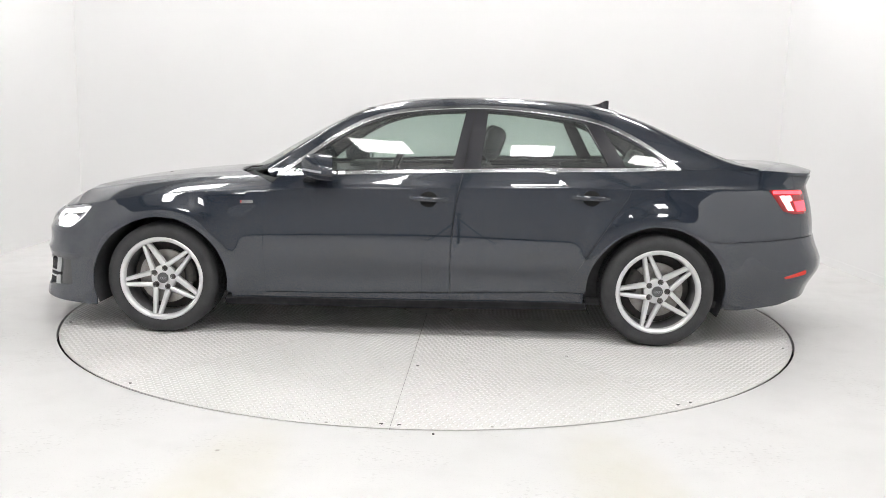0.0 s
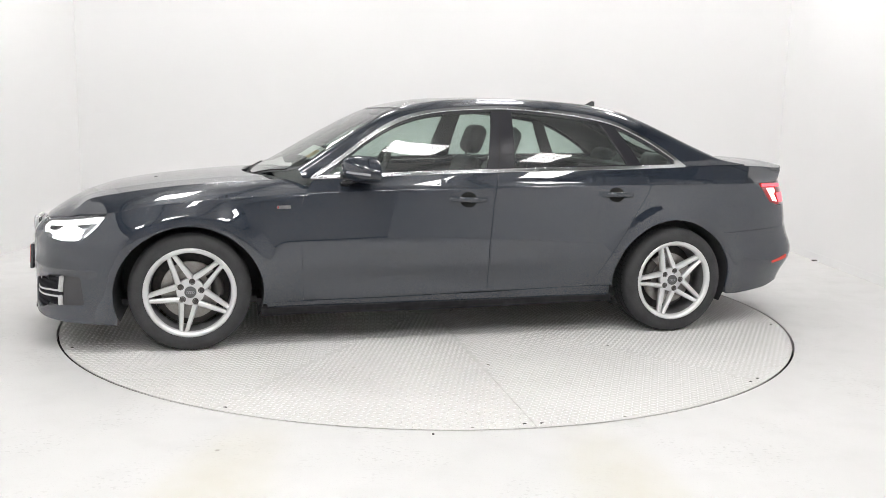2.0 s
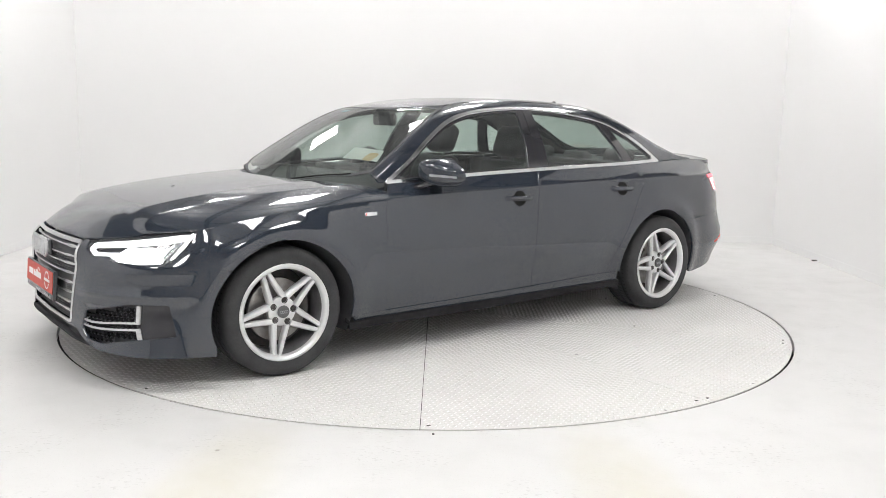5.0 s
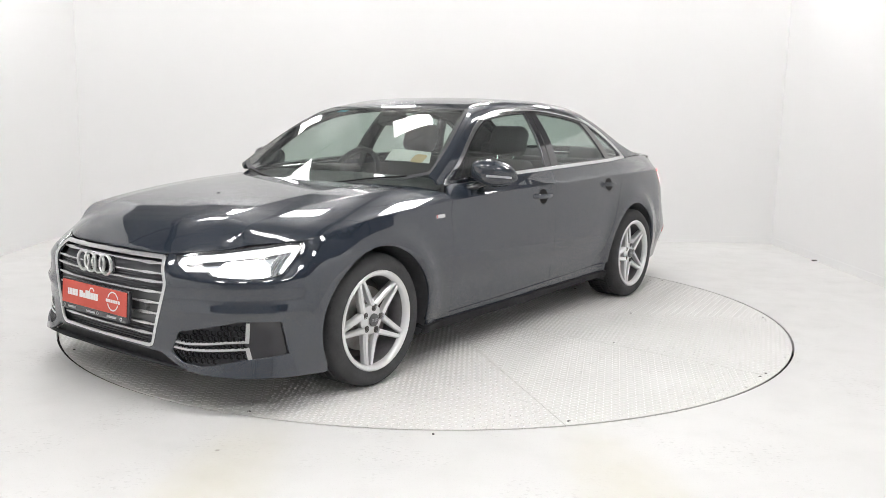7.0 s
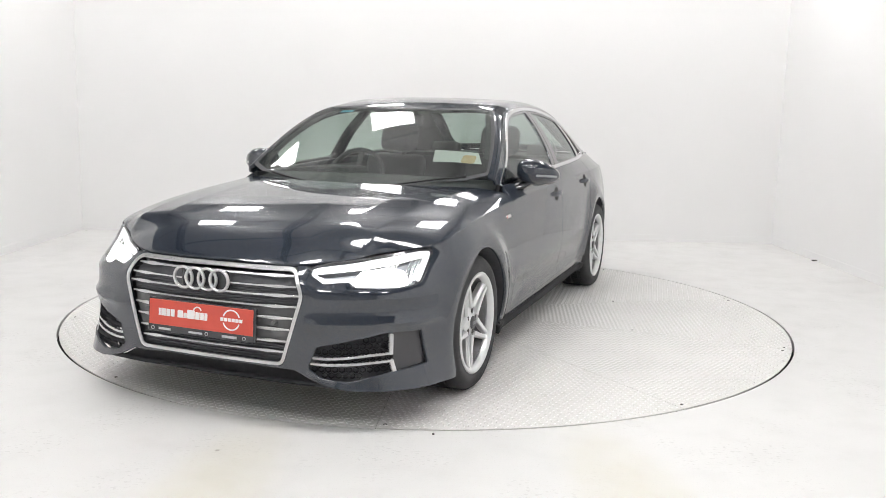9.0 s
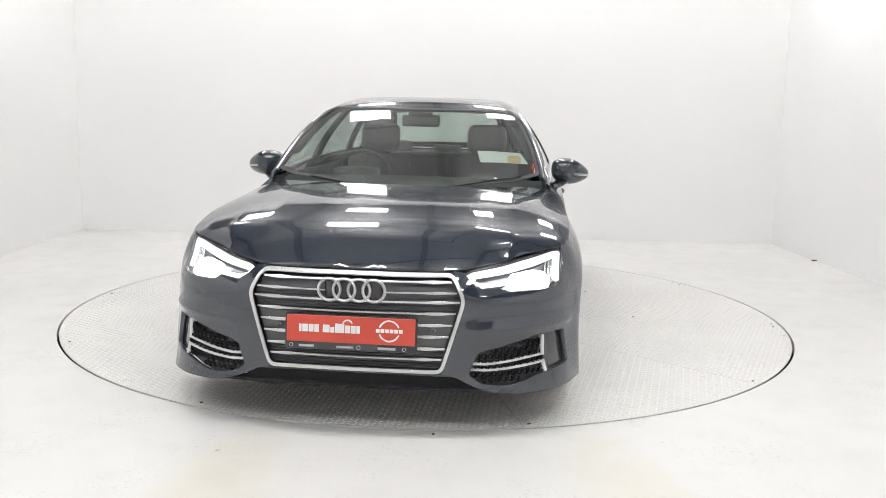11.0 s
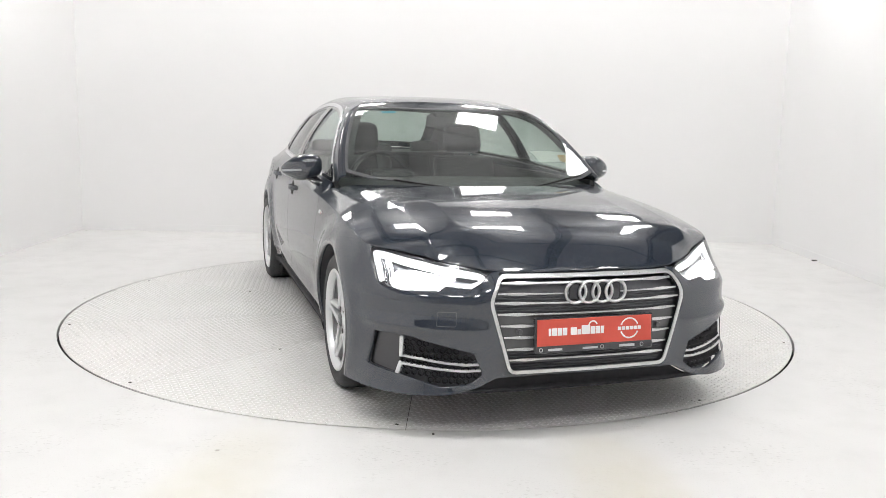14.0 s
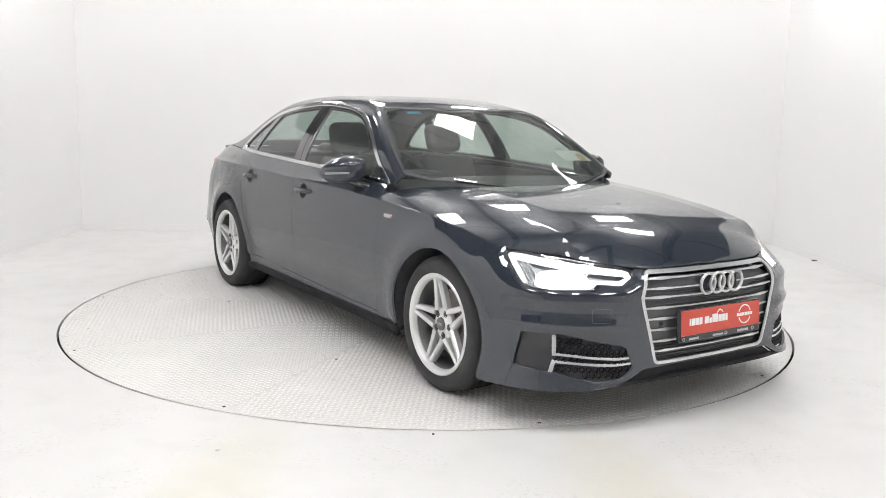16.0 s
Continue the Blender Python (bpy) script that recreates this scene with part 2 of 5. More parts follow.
# ---------------------------------------------------------------- body surfaces of the saloon
# x ahead of the front axle, y to the car's left, z up from the plate.
# Plan outline of the half body, from the middle of the nose to the middle of the tail.
PLAN_X = (0.880, 0.872, 0.846, 0.785, 0.690, 0.560, 0.410, 0.20, 0.0, -0.30, -0.65, -1.5, -2.4, -2.85, -3.2, -3.49, -3.66, -3.77, -3.848, -3.875)
PLAN_Y = (0.0, 0.20, 0.38, 0.557, 0.713, 0.820, 0.878, 0.904, 0.903, 0.896, 0.892, 0.884, 0.876, 0.873, 0.840, 0.784, 0.698, 0.548, 0.27, 0.0)
TOP_Z = (0.668, 0.668, 0.669, 0.684, 0.701, 0.717, 0.736, 0.774, 0.800, 0.824, 0.846, 0.872, 0.893, 0.898, 0.899, 0.90, 0.90, 0.905, 0.91, 0.91)
TOP_IN = (0.070, 0.068, 0.072, 0.104, 0.136, 0.115, 0.058, 0.054, 0.052, 0.042, 0.034, 0.026, 0.042, 0.052, 0.052, 0.055, 0.06, 0.06, 0.06, 0.06)
LOW_Z = (0.19, 0.19, 0.19, 0.19, 0.19, 0.19, 0.19, 0.19, 0.19, 0.19, 0.19, 0.19, 0.20, 0.21, 0.22, 0.24, 0.26, 0.28, 0.28, 0.28)
LOW_IN = (0.035, 0.030, 0.005, -0.025, -0.034, -0.032, -0.016, 0.02, 0.038, 0.045, 0.048, 0.048, 0.045, 0.04, 0.04, 0.034, 0.028, 0.024, 0.022, 0.022)
_d = np.hypot(np.diff(PLAN_X), np.diff(PLAN_Y))
PLAN_S = np.concatenate([[0], np.cumsum(_d)])
plan_x, plan_y = spl(PLAN_S, PLAN_X), spl(PLAN_S, PLAN_Y)
top_z, top_in, low_z, low_in = (spl(PLAN_S, k) for k in (TOP_Z, TOP_IN, LOW_Z, LOW_IN))
_ss = np.linspace(0, PLAN_S[-1], 1200)
_px, _py = plan_x(_ss), plan_y(_ss)


def sx(x):
    """Run along the plan outline at which the flank stands at x."""
    return np.interp(-np.asarray(x, float), -_px, _ss)


def sy(y):
    """The same for the nose, at y."""
    k = _px > 0.3
    return np.interp(np.asarray(y, float), _py[k], _ss[k])


BELT_X = (-0.60, -0.97, -1.3, -1.6, -1.93, -2.25, -2.57, -2.9, -3.3, -3.6, -3.8)
BELT_Y_X = (-0.60, -1.20, -2.0, -2.6, -2.95, -3.3, -3.6, -3.8)
belt_z = spl(BELT_X, (0.915, 0.934, 0.950, 0.962, 0.973, 0.981, 0.988, 0.998, 1.008, 0.998, 0.988))
belt_y = spl(BELT_Y_X, (0.772, 0.797, 0.800, 0.756, 0.698, 0.634, 0.585, 0.550))


def flank(s, z):
    """Nose, wings, doors and tail below the belt; negative s is the car's right."""
    s, z = np.broadcast_arrays(np.asarray(s, float), np.asarray(z, float))
    sg, a = np.where(s < 0, -1.0, 1.0), np.abs(s)
    e = 0.02
    tx, ty = plan_x(a + e) - plan_x(a - e), plan_y(a + e) - plan_y(a - e)
    tx = np.where(a < e, 0.0, tx)
    ty = np.where(a < e, 1.0, ty)
    tl = np.hypot(tx, ty)
    nx, ny = ty / tl, -tx / tl
    zt, zl, it, il = top_z(a), low_z(a), top_in(a), low_in(a)
    zm = 0.56
    up = np.clip((z - zm) / (zt - zm), 0, 1)
    dn = np.clip((zm - z) / (zm - zl), 0, 1.3)
    x0 = plan_x(a)
    door = sstep(0.3, -0.7, x0) * sstep(-3.6, -2.9, x0)
    # the face leans back straight at the lamps
    lamp = sstep(0.40, 0.50, plan_y(a)) * sstep(0.33, 0.46, x0)
    d = it * (up ** (2.4 - 1.15 * lamp) * (1 - door) + up ** 1.7 * door) + il * dn ** 2.2
    # wheel arches swell a little, the doors are drawn in between them
    for cx in (0.0, -2.82):
        r = np.hypot(x0 - cx, z - 0.32)
        d = d - 0.020 * np.exp(-((r - 0.395) / 0.075) ** 2)
    d = d + 0.012 * door * np.exp(-((z - 0.36) / 0.07) ** 2) * sstep(-0.45, -0.8, x0) * sstep(-2.5, -2.2, x0)
    # fold above the bumper's corner intakes
    d = d - 0.015 * np.exp(-((z - 0.445) / 0.023) ** 2) * sstep(0.40, 0.52, plan_y(a)) * sstep(0.42, 0.55, x0)
    # the rear bumper is fullest low down
    d = d - 0.020 * np.exp(-((z - 0.41) / 0.085) ** 2) * sstep(-3.3, -3.65, x0)
    x, y = x0 - nx * d, plan_y(a) - ny * d
    # above the shoulder crease the surface leans in to the belt
    over = z > zt
    bz, by = belt_z(x0), np.minimum(belt_y(x0), y)
    q = np.clip((z - zt) / np.maximum(bz - zt, 0.02), 0, 1.4)
    yo = y + (by - y) * (0.12 * sstep(0, 0.12, q) + 0.88 * q ** 1.15)
    y = np.where(over, yo, y)
    return np.stack([x, sg * y, z], -1)


# bonnet: middle line, and the cut along wings and lamps taken from the flank's top
hood_mid = spl((0.84, 0.815, 0.78, 0.73, 0.66, 0.55, 0.42, 0.28, 0.14, 0.0, -0.2, -0.36, -0.65),
               (0.650, 0.668, 0.693, 0.727, 0.768, 0.808, 0.838, 0.861, 0.879, 0.894, 0.911, 0.921, 0.936))
_cut = flank(_ss[_ss < sx(-0.70)], top_z(_ss[_ss < sx(-0.70)]))
_o = np.argsort(_cut[:, 0])
cut_y = lambda x: np.interp(x, _cut[_o, 0], _cut[_o, 1])
cut_z = lambda x: np.interp(x, _cut[_o, 0], _cut[_o, 2])


# two pairs of creases run back from the grille and from the lamps to the windscreen
fold_in = spl((0.80, 0.72, 0.63, 0.45, 0.20, -0.30, -0.65), (0.335, 0.375, 0.425, 0.452, 0.452, 0.470, 0.48))
fold_out = spl((0.80, 0.70, 0.65, 0.44, 0.18, -0.25, -0.65), (0.42, 0.52, 0.565, 0.604, 0.618, 0.650, 0.69))


def hood(x, y):
    x, y = np.broadcast_arrays(np.asarray(x, float), np.asarray(y, float))
    a = np.abs(y)
    zc, ye, ze = hood_mid(x), np.maximum(cut_y(x), 0.05), cut_z(x)
    y1, y2 = np.minimum(fold_in(x), 0.80 * ye), np.minimum(fold_out(x), 0.94 * ye)
    drop = np.maximum(zc - ze, 0)
    z1, z2 = zc - 0.07 * drop, zc - 0.25 * drop
    q0, q1, q2 = a / y1, np.clip((a - y1) / (y2 - y1), 0, 1), np.clip((a - y2) / (ye - y2), 0, 1.1)
    z = np.where(a < y1, zc - (zc - z1) * q0 ** 2, np.where(a < y2, z1 + (z2 - z1) * (0.92 * q1 + 0.08 * q1 ** 2), z2 - (z2 - ze) * (0.66 * q2 + 0.34 * q2 ** 2.6)))
    # the creases run out before the nose
    q = np.clip(a / ye, 0, 1.05)
    plain = zc - drop * (0.16 * q ** 2 + 0.84 * q ** 4)
    w = sstep(0.50, 0.64, x)
    return np.stack([x, y, z * (1 - w) + plain * w], -1)


# cabin: belt, rail and middle lines
RAIL_X = (-0.50, -0.65, -0.79, -0.95, -1.11, -1.28, -1.44, -1.6, -1.77, -2.1, -2.26, -2.42, -2.52, -2.63, -2.76, -2.93, -3.1, -3.24, -3.42)
rail_z = spl(RAIL_X, (0.905, 1.005, 1.098, 1.202, 1.286, 1.330, 1.356, 1.369, 1.376, 1.374, 1.364, 1.349, 1.332, 1.300, 1.252, 1.174, 1.096, 1.042, 1.012))


side_lean = spl((-0.50, -0.90, -1.27, -1.80, -2.20, -2.60, -2.90, -3.10, -3.42), (1.0, 1.08, 1.22, 1.34, 1.38, 1.52, 1.80, 2.1, 2.1))


def side_y(x, z):
    """Half width of the cabin's flank, leaning in with height."""
    d = z - belt_z(x)
    return belt_y(x) - side_lean(x) * (0.27 * d + 0.62 * d * d)


def rail_y(x):
    return side_y(x, rail_z(x))


MID_X = (-0.28, -0.40, -0.6, -0.8, -0.95, -1.08, -1.2, -1.35, -1.55, -1.8, -2.05, -2.25, -2.45, -2.6, -2.8, -3.0, -3.2, -3.36, -3.6, -3.76, -3.82)
mid_z = spl(MID_X, (0.868, 0.938, 1.058, 1.172, 1.250, 1.309, 1.344, 1.371, 1.387, 1.393, 1.390, 1.381, 1.365, 1.338, 1.266, 1.184, 1.100, 1.043, 1.026, 1.015, 0.996))


def _bar(x, w):
    """Section without rounding: w 0..1 belt to rail, 1..2 rail to the middle."""
    yb, zb, yk, zk, zc = belt_y(x), belt_z(x), rail_y(x), rail_z(x), mid_z(x)
    zb = np.minimum(zb, zk - 0.005)
    a = np.clip(w, -0.2, 1.0)
    zs = zb + (zk - zb) * a
    ys = side_y(x, zs)
    q = np.clip(2 - w, -1, 1)
    yt, zt = yk * q, zc - (zc - zk) * np.abs(q) ** 2.3
    return np.where(w < 1, ys, yt), np.where(w < 1, zs, zt)


def cabin(x, w):
    x, w = np.broadcast_arrays(np.asarray(x, float), np.asarray(w, float))
    h = np.maximum(rail_z(x) - belt_z(x), 0.03)
    a, b = np.minimum((0.022 + 0.033 * sstep(-0.95, -1.3, x)) / h, 0.45), (0.04 + 0.06 * sstep(-1.05, -1.3, x)) / rail_y(x)
    y, z = _bar(x, w)
    (y0, z0), (y1, z1), (y2, z2) = _bar(x, 1 - a), _bar(x, 1 - 1e-6 + 0 * w), _bar(x, 1 + b)
    t = np.clip((w - 1 + a) / (a + b), 0, 1)
    yr = (1 - t) ** 2 * y0 + 2 * t * (1 - t) * y1 + t * t * y2
    zr = (1 - t) ** 2 * z0 + 2 * t * (1 - t) * z1 + t * t * z2
    r = (w > 1 - a) & (w < 1 + b)
    return np.stack([x, np.where(r, yr, y), np.where(r, zr, z)], -1)


def cab_side(x, z):
    """The cabin's flank by height."""
    x, z = np.broadcast_arrays(np.asarray(x, float), np.asarray(z, float))
    return cabin(x, (z - belt_z(x)) / np.maximum(rail_z(x) - belt_z(x), 0.02))


def cab_top(x, y):
    """Screens, roof and boot lid from above."""
    x, y = np.broadcast_arrays(np.asarray(x, float), np.asarray(y, float))
    p = cabin(x, 2 - np.abs(y) / rail_y(x))
    p[..., 1] *= np.sign(y) + (y == 0)
    return p


def deck(x, y):
    x, y = np.broadcast_arrays(np.asarray(x, float), np.asarray(y, float))
    q = np.abs(y) / belt_y(x)
    return np.stack([x, y, mid_z(x) - (mid_z(x) - belt_z(x) + 0.004) * q ** 3 + 0.006 * sstep(-3.62, -3.74, x) * (1 - q ** 4)], -1)


# ---------------------------------------------------------------- trimmed panels on those surfaces
SHIFT = np.array([1.4914, -0.0325, 0.0])   # from the front axle to the turntable's axis


def inside(poly, pts):
    poly, res = np.asarray(poly), np.zeros(len(pts), bool)
    x, y = pts[:, 0], pts[:, 1]
    for (x0, y0), (x1, y1) in zip(poly, np.roll(poly, -1, 0)):
        k = (y0 > y) != (y1 > y)
        if k.any():
            res[k] ^= x[k] < (x1 - x0) * (y[k] - y0) / (y1 - y0) + x0
    return res


def dense(poly, step, closed=True):
    out = []
    poly = [np.array(p, float) for p in poly]
    ends = poly[1:] + poly[:1] if closed else poly[1:]
    for a, b in zip(poly, ends):
        n = max(1, int(np.ceil(np.linalg.norm(b - a) / step)))
        out += [a + (b - a) * i / n for i in range(n)]
    if not closed:
        out.append(poly[-1])
    return np.array(out)


def shrink(poly, d):
    """Move a closed outline inwards by d."""
    e = np.roll(poly, -1, 0) - poly
    area = np.sum(poly[:, 0] * np.roll(poly[:, 1], -1) - poly[:, 1] * np.roll(poly[:, 0], -1))
    n = np.stack([-e[:, 1], e[:, 0]], -1) / np.maximum(np.linalg.norm(e, axis=1, keepdims=True), 1e-9) * (1 if area > 0 else -1)
    m = n + np.roll(n, 1, 0)
    return poly + m / np.maximum((m * m).sum(1, keepdims=True), 0.6) * 2 * d


def round_corners(poly, r, n=4):
    out = []
    poly = [np.array(p, float) for p in poly]
    for i, p in enumerate(poly):
        a, b = poly[i - 1] - p, poly[(i + 1) % len(poly)] - p
        la, lb = np.linalg.norm(a), np.linalg.norm(b)
        d = min(r, la * 0.45, lb * 0.45)
        p0, p1 = p + a / la * d, p + b / lb * d
        out += [(1 - t) ** 2 * p0 + 2 * t * (1 - t) * p + t * t * p1 for t in np.linspace(0, 1, n + 1)]
    return out


def panel(name, S, outer, material, parent, holes=(), step=0.03, gap=0.0026, rim=0.018, off=0.0, label="", side=1, out=None, rows=()):
    """A panel cut from the surface S along an outline, with rounded, turned-in edges and true surface normals."""
    rings = [shrink(dense(outer, step * 0.7), gap)] + [shrink(dense(h, step * 0.7), -gap) for h in holes]
    pts = np.concatenate(rings)
    lo, hi = rings[0].min(0), rings[0].max(0)
    gx, gy = np.meshgrid(np.arange(lo[0], hi[0], step), np.arange(lo[1], hi[1], step))
    gx = gx + (np.arange(gx.shape[0]) % 2)[:, None] * step / 2
    g = np.stack([gx.ravel(), gy.ravel()], -1)
    if len(g):
        g = g[inside(rings[0], g)]
        for r in rings[1:]:
            g = g[~inside(r, g)] if len(g) else g
    if len(rows):
        x = np.asarray(rows, float)
        x = x[inside(rings[0], x)]
        d = np.min(((g[:, None, :] - x[None]) ** 2).sum(-1), 1) > (0.45 * step) ** 2
        g = np.concatenate([g[d], x])
    if len(g):
        near = np.min(((g[:, None, :] - pts[None]) ** 2).sum(-1), 1) > (0.4 * step) ** 2
        g = g[near]
    edges, k = [], 0
    for r in rings:
        edges += [(k + i, k + (i + 1) % len(r)) for i in range(len(r))]
        k += len(r)
    allp = np.concatenate([pts, g]) if len(g) else pts
    from mathutils.geometry import delaunay_2d_cdt
    v2, _, f2, *_ = delaunay_2d_cdt([Vector(p) for p in allp], edges, [], 1, 1e-6)
    v2 = np.array([tuple(v) for v in v2])
    f2 = np.array([f for f in f2 if len(f) == 3])
    cen = v2[f2].mean(1)
    keep = inside(rings[0], cen)
    for r in rings[1:]:
        keep &= ~inside(r, cen)
    f2 = f2[keep]

    def place(uv):
        u, v = uv[:, 0], uv[:, 1]
        e = 0.004
        p = S(u, v)
        n = np.cross(S(u + e, v) - S(u - e, v), S(u, v + e) - S(u, v - e))
        n /= np.maximum(np.linalg.norm(n, axis=1, keepdims=True), 1e-12)
        return p, n
    P, N = place(v2)
    ref = np.array([-1.45, 0.0, 0.45]) if out is None else np.array(out)
    sg = np.sign(((P - ref) * N).sum(1).mean()) or 1.0
    N = N * sg
    V, NN, F = [P + N * off], [N], []
    tri = np.cross(P[f2[:, 1]] - P[f2[:, 0]], P[f2[:, 2]] - P[f2[:, 0]])
    bad = (tri * N[f2].mean(1)).sum(1) < 0
    f2[bad] = f2[bad][:, ::-1]
    F += f2.tolist()
    base = len(P)
    for j, r in enumerate(rings):
        p, n = place(r)
        n = n * sg
        t = np.roll(p, -1, 0) - np.roll(p, 1, 0)
        m = np.cross(t, n)
        m /= np.maximum(np.linalg.norm(m, axis=1, keepdims=True), 1e-12)
        c = p.mean(0)
        if (((p - c) * m).sum(1).mean() < 0) != (j > 0):
            m = -m
        L = len(r)
        p = p + n * off
        lip = min(0.0014, rim * 0.3)
        p1, p2 = p + m * lip - n * lip, p + m * lip - n * rim
        h = n + m
        h /= np.linalg.norm(h, axis=1, keepdims=True)
        V += [p, p1, p2]
        NN += [n, h, m]
        for a in (0, 1):
            for i in range(L):
                q = [base + a * L + i, base + a * L + (i + 1) % L, base + (a + 1) * L + (i + 1) % L, base + (a + 1) * L + i]
                A, B, D = p[i], p[(i + 1) % L], (p1 if a == 0 else p2)[i]
                if np.dot(np.cross(B - A, D - A), n[i] + m[i]) < 0:
                    q = q[::-1]
                F.append(q)
        base += 3 * L
    V, NN = np.concatenate(V), np.concatenate(NN)
    if side < 0:
        V, NN = V * [1, -1, 1], NN * [1, -1, 1]
        F = [f[::-1] for f in F]
    return put_mesh(name, mesh_of(name, V + SHIFT, F, material, True, NN), parent, label)


def ribbon(line, width, closed=False):
    """Outline of a strip of that width round an open line."""
    p = np.array(line, float)
    t = np.gradient(p, axis=0)
    n = np.stack([-t[:, 1], t[:, 0]], -1)
    n /= np.linalg.norm(n, axis=1, keepdims=True)
    w = np.asarray(width) if np.ndim(width) else np.full(len(p), width)
    return np.concatenate([p + n * w[:, None] / 2, (p - n * w[:, None] / 2)[::-1]])


def curve(xs, zs, n=24):
    """Points of a smooth line through a few keys (x falling)."""
    f = spl(xs, zs)
    X = np.linspace(xs[0], xs[-1], n)
    return np.stack([X, f(X)], -1)


# ---------------------------------------------------------------- room
def wall_box(name, lo, hi, material, label):
    bm = bmesh.new()
    box(bm, lo, hi)
    return tagged(part(name, bm, material), label, "wall", kind="structure")


WALL_TOP, ROOM_BACK, ROOM_FRONT = 2.8, 3.45, -9.5
DISC_R = 2.262


def build_room():
    n, bm = 160, bmesh.new()
    corners = [math.atan2(b, a) for a, b in ((9, 9), (-9, 9), (-9, -14), (9, -14))]
    angles = sorted([2 * math.pi * i / n - math.pi for i in range(n)] + corners)
    rings = [[], [], []]
    for a in angles:
        c, s = math.cos(a), math.sin(a)
        k = min((9 if c > 0 else -9) / c if abs(c) > 1e-6 else 99, (9 if s > 0 else -14) / s if abs(s) > 1e-6 else 99)
        for ring, r, z in ((rings[0], k, 0.0), (rings[1], DISC_R + 0.012, 0.0), (rings[2], DISC_R + 0.012, -0.06)):
            ring.append(bm.verts.new((c * r, s * r, z)))
    m = len(angles)
    for a, b in zip(rings, rings[1:]):
        for i in range(m):
            bm.faces.new((a[i], a[(i + 1) % m], b[(i + 1) % m], b[i]))
    tagged(part("floor", bm, FLOOR), "worn white painted concrete studio floor", "floor", kind="structure")
    bm = bmesh.new()
    bmesh.ops.create_circle(bm, cap_ends=True, segments=96, radius=DISC_R + 0.06, matrix=pose(0, 0, -0.05))
    tagged(part("turntable_pit", bm, GROOVE), "dark pit below the turntable plates", "pit", kind="structure")
    wall_box("wall_left", (-3.87, ROOM_FRONT, -0.1), (-3.67, ROOM_BACK + 0.2, WALL_TOP), WALL, "plain white painted studio wall")
    wall_box("wall_right", (3.65, ROOM_FRONT, -0.1), (3.85, ROOM_BACK + 0.2, WALL_TOP), WALL, "plain white painted studio wall")
    wall_box("wall_back", (-3.67, ROOM_BACK, -0.1), (3.65, ROOM_BACK + 0.2, WALL_TOP), WALL, "plain white painted studio back wall")
    bm = bmesh.new()
    box(bm, (-9, -14, ROOF_Z), (9, 9, ROOF_Z + 0.1))
    tagged(part("ceiling", bm, ROOF_DARK), "grey high sheet roof of the hall", "ceiling", kind="structure")
    for nm, lo, hi in (("hall_wall_left", (-9.2, -14, -0.1), (-9, 9, ROOF_Z)), ("hall_wall_right", (9, -14, -0.1), (9.2, 9, ROOF_Z)),
                       ("hall_wall_back", (-9, 9, -0.1), (9, 9.2, ROOF_Z)), ("hall_wall_front", (-9, -9.7, -0.1), (9, -9.5, ROOF_Z))):
        wall_box(nm, lo, hi, HALL if "front" in nm else HALL_GREY, "clad hall wall behind the studio walls")
    # low skirting seam along the walls
    for nm, lo, hi in (("baseboard_back", (-3.67, ROOM_BACK - 0.004, 0.0), (3.65, ROOM_BACK, 0.07)),
                       ("baseboard_left", (-3.67, ROOM_FRONT, 0.0), (-3.666, ROOM_BACK - 0.004, 0.07)),
                       ("baseboard_right", (3.646, ROOM_FRONT, 0.0), (3.65, ROOM_BACK - 0.004, 0.07))):
        bm = bmesh.new()
        box(bm, lo, hi)
        tagged(part(nm, bm, WALL), "flush white strip along the wall foot", "trim", kind="structure")
    bm = bmesh.new()
    box(bm, (-3.66, -9.5, 0.0), (3.64, -9.47, 0.12))
    tagged(part("baseboard_front", bm, TRUSS), "dark skirting along the hall wall behind the camera", "trim", kind="structure")


def build_floor_fittings():
    for x, y, r in ((0.03, -2.315, 0.005),):
        bm = bmesh.new()
        lathe(bm, [(0.0, 0.005), (r * 0.7, 0.005), (r, 0.002), (r, 0.0)], 14, "z")
        tagged(part("floor_bolt", bm, IRON, m=pose(x, y, 0)), "small dark bolt head in the white floor", "bolt", "floor bolts")
    bm = bmesh.new()
    box(bm, (-0.022, -0.012, 0.0), (0.022, 0.012, 0.012), 0.003)
    tagged(part("floor_bracket", bm, IRON, m=pose(3.62, 2.34, 0, 0, 0, 20)), "small dark bracket on the floor beside the wall", "bracket")


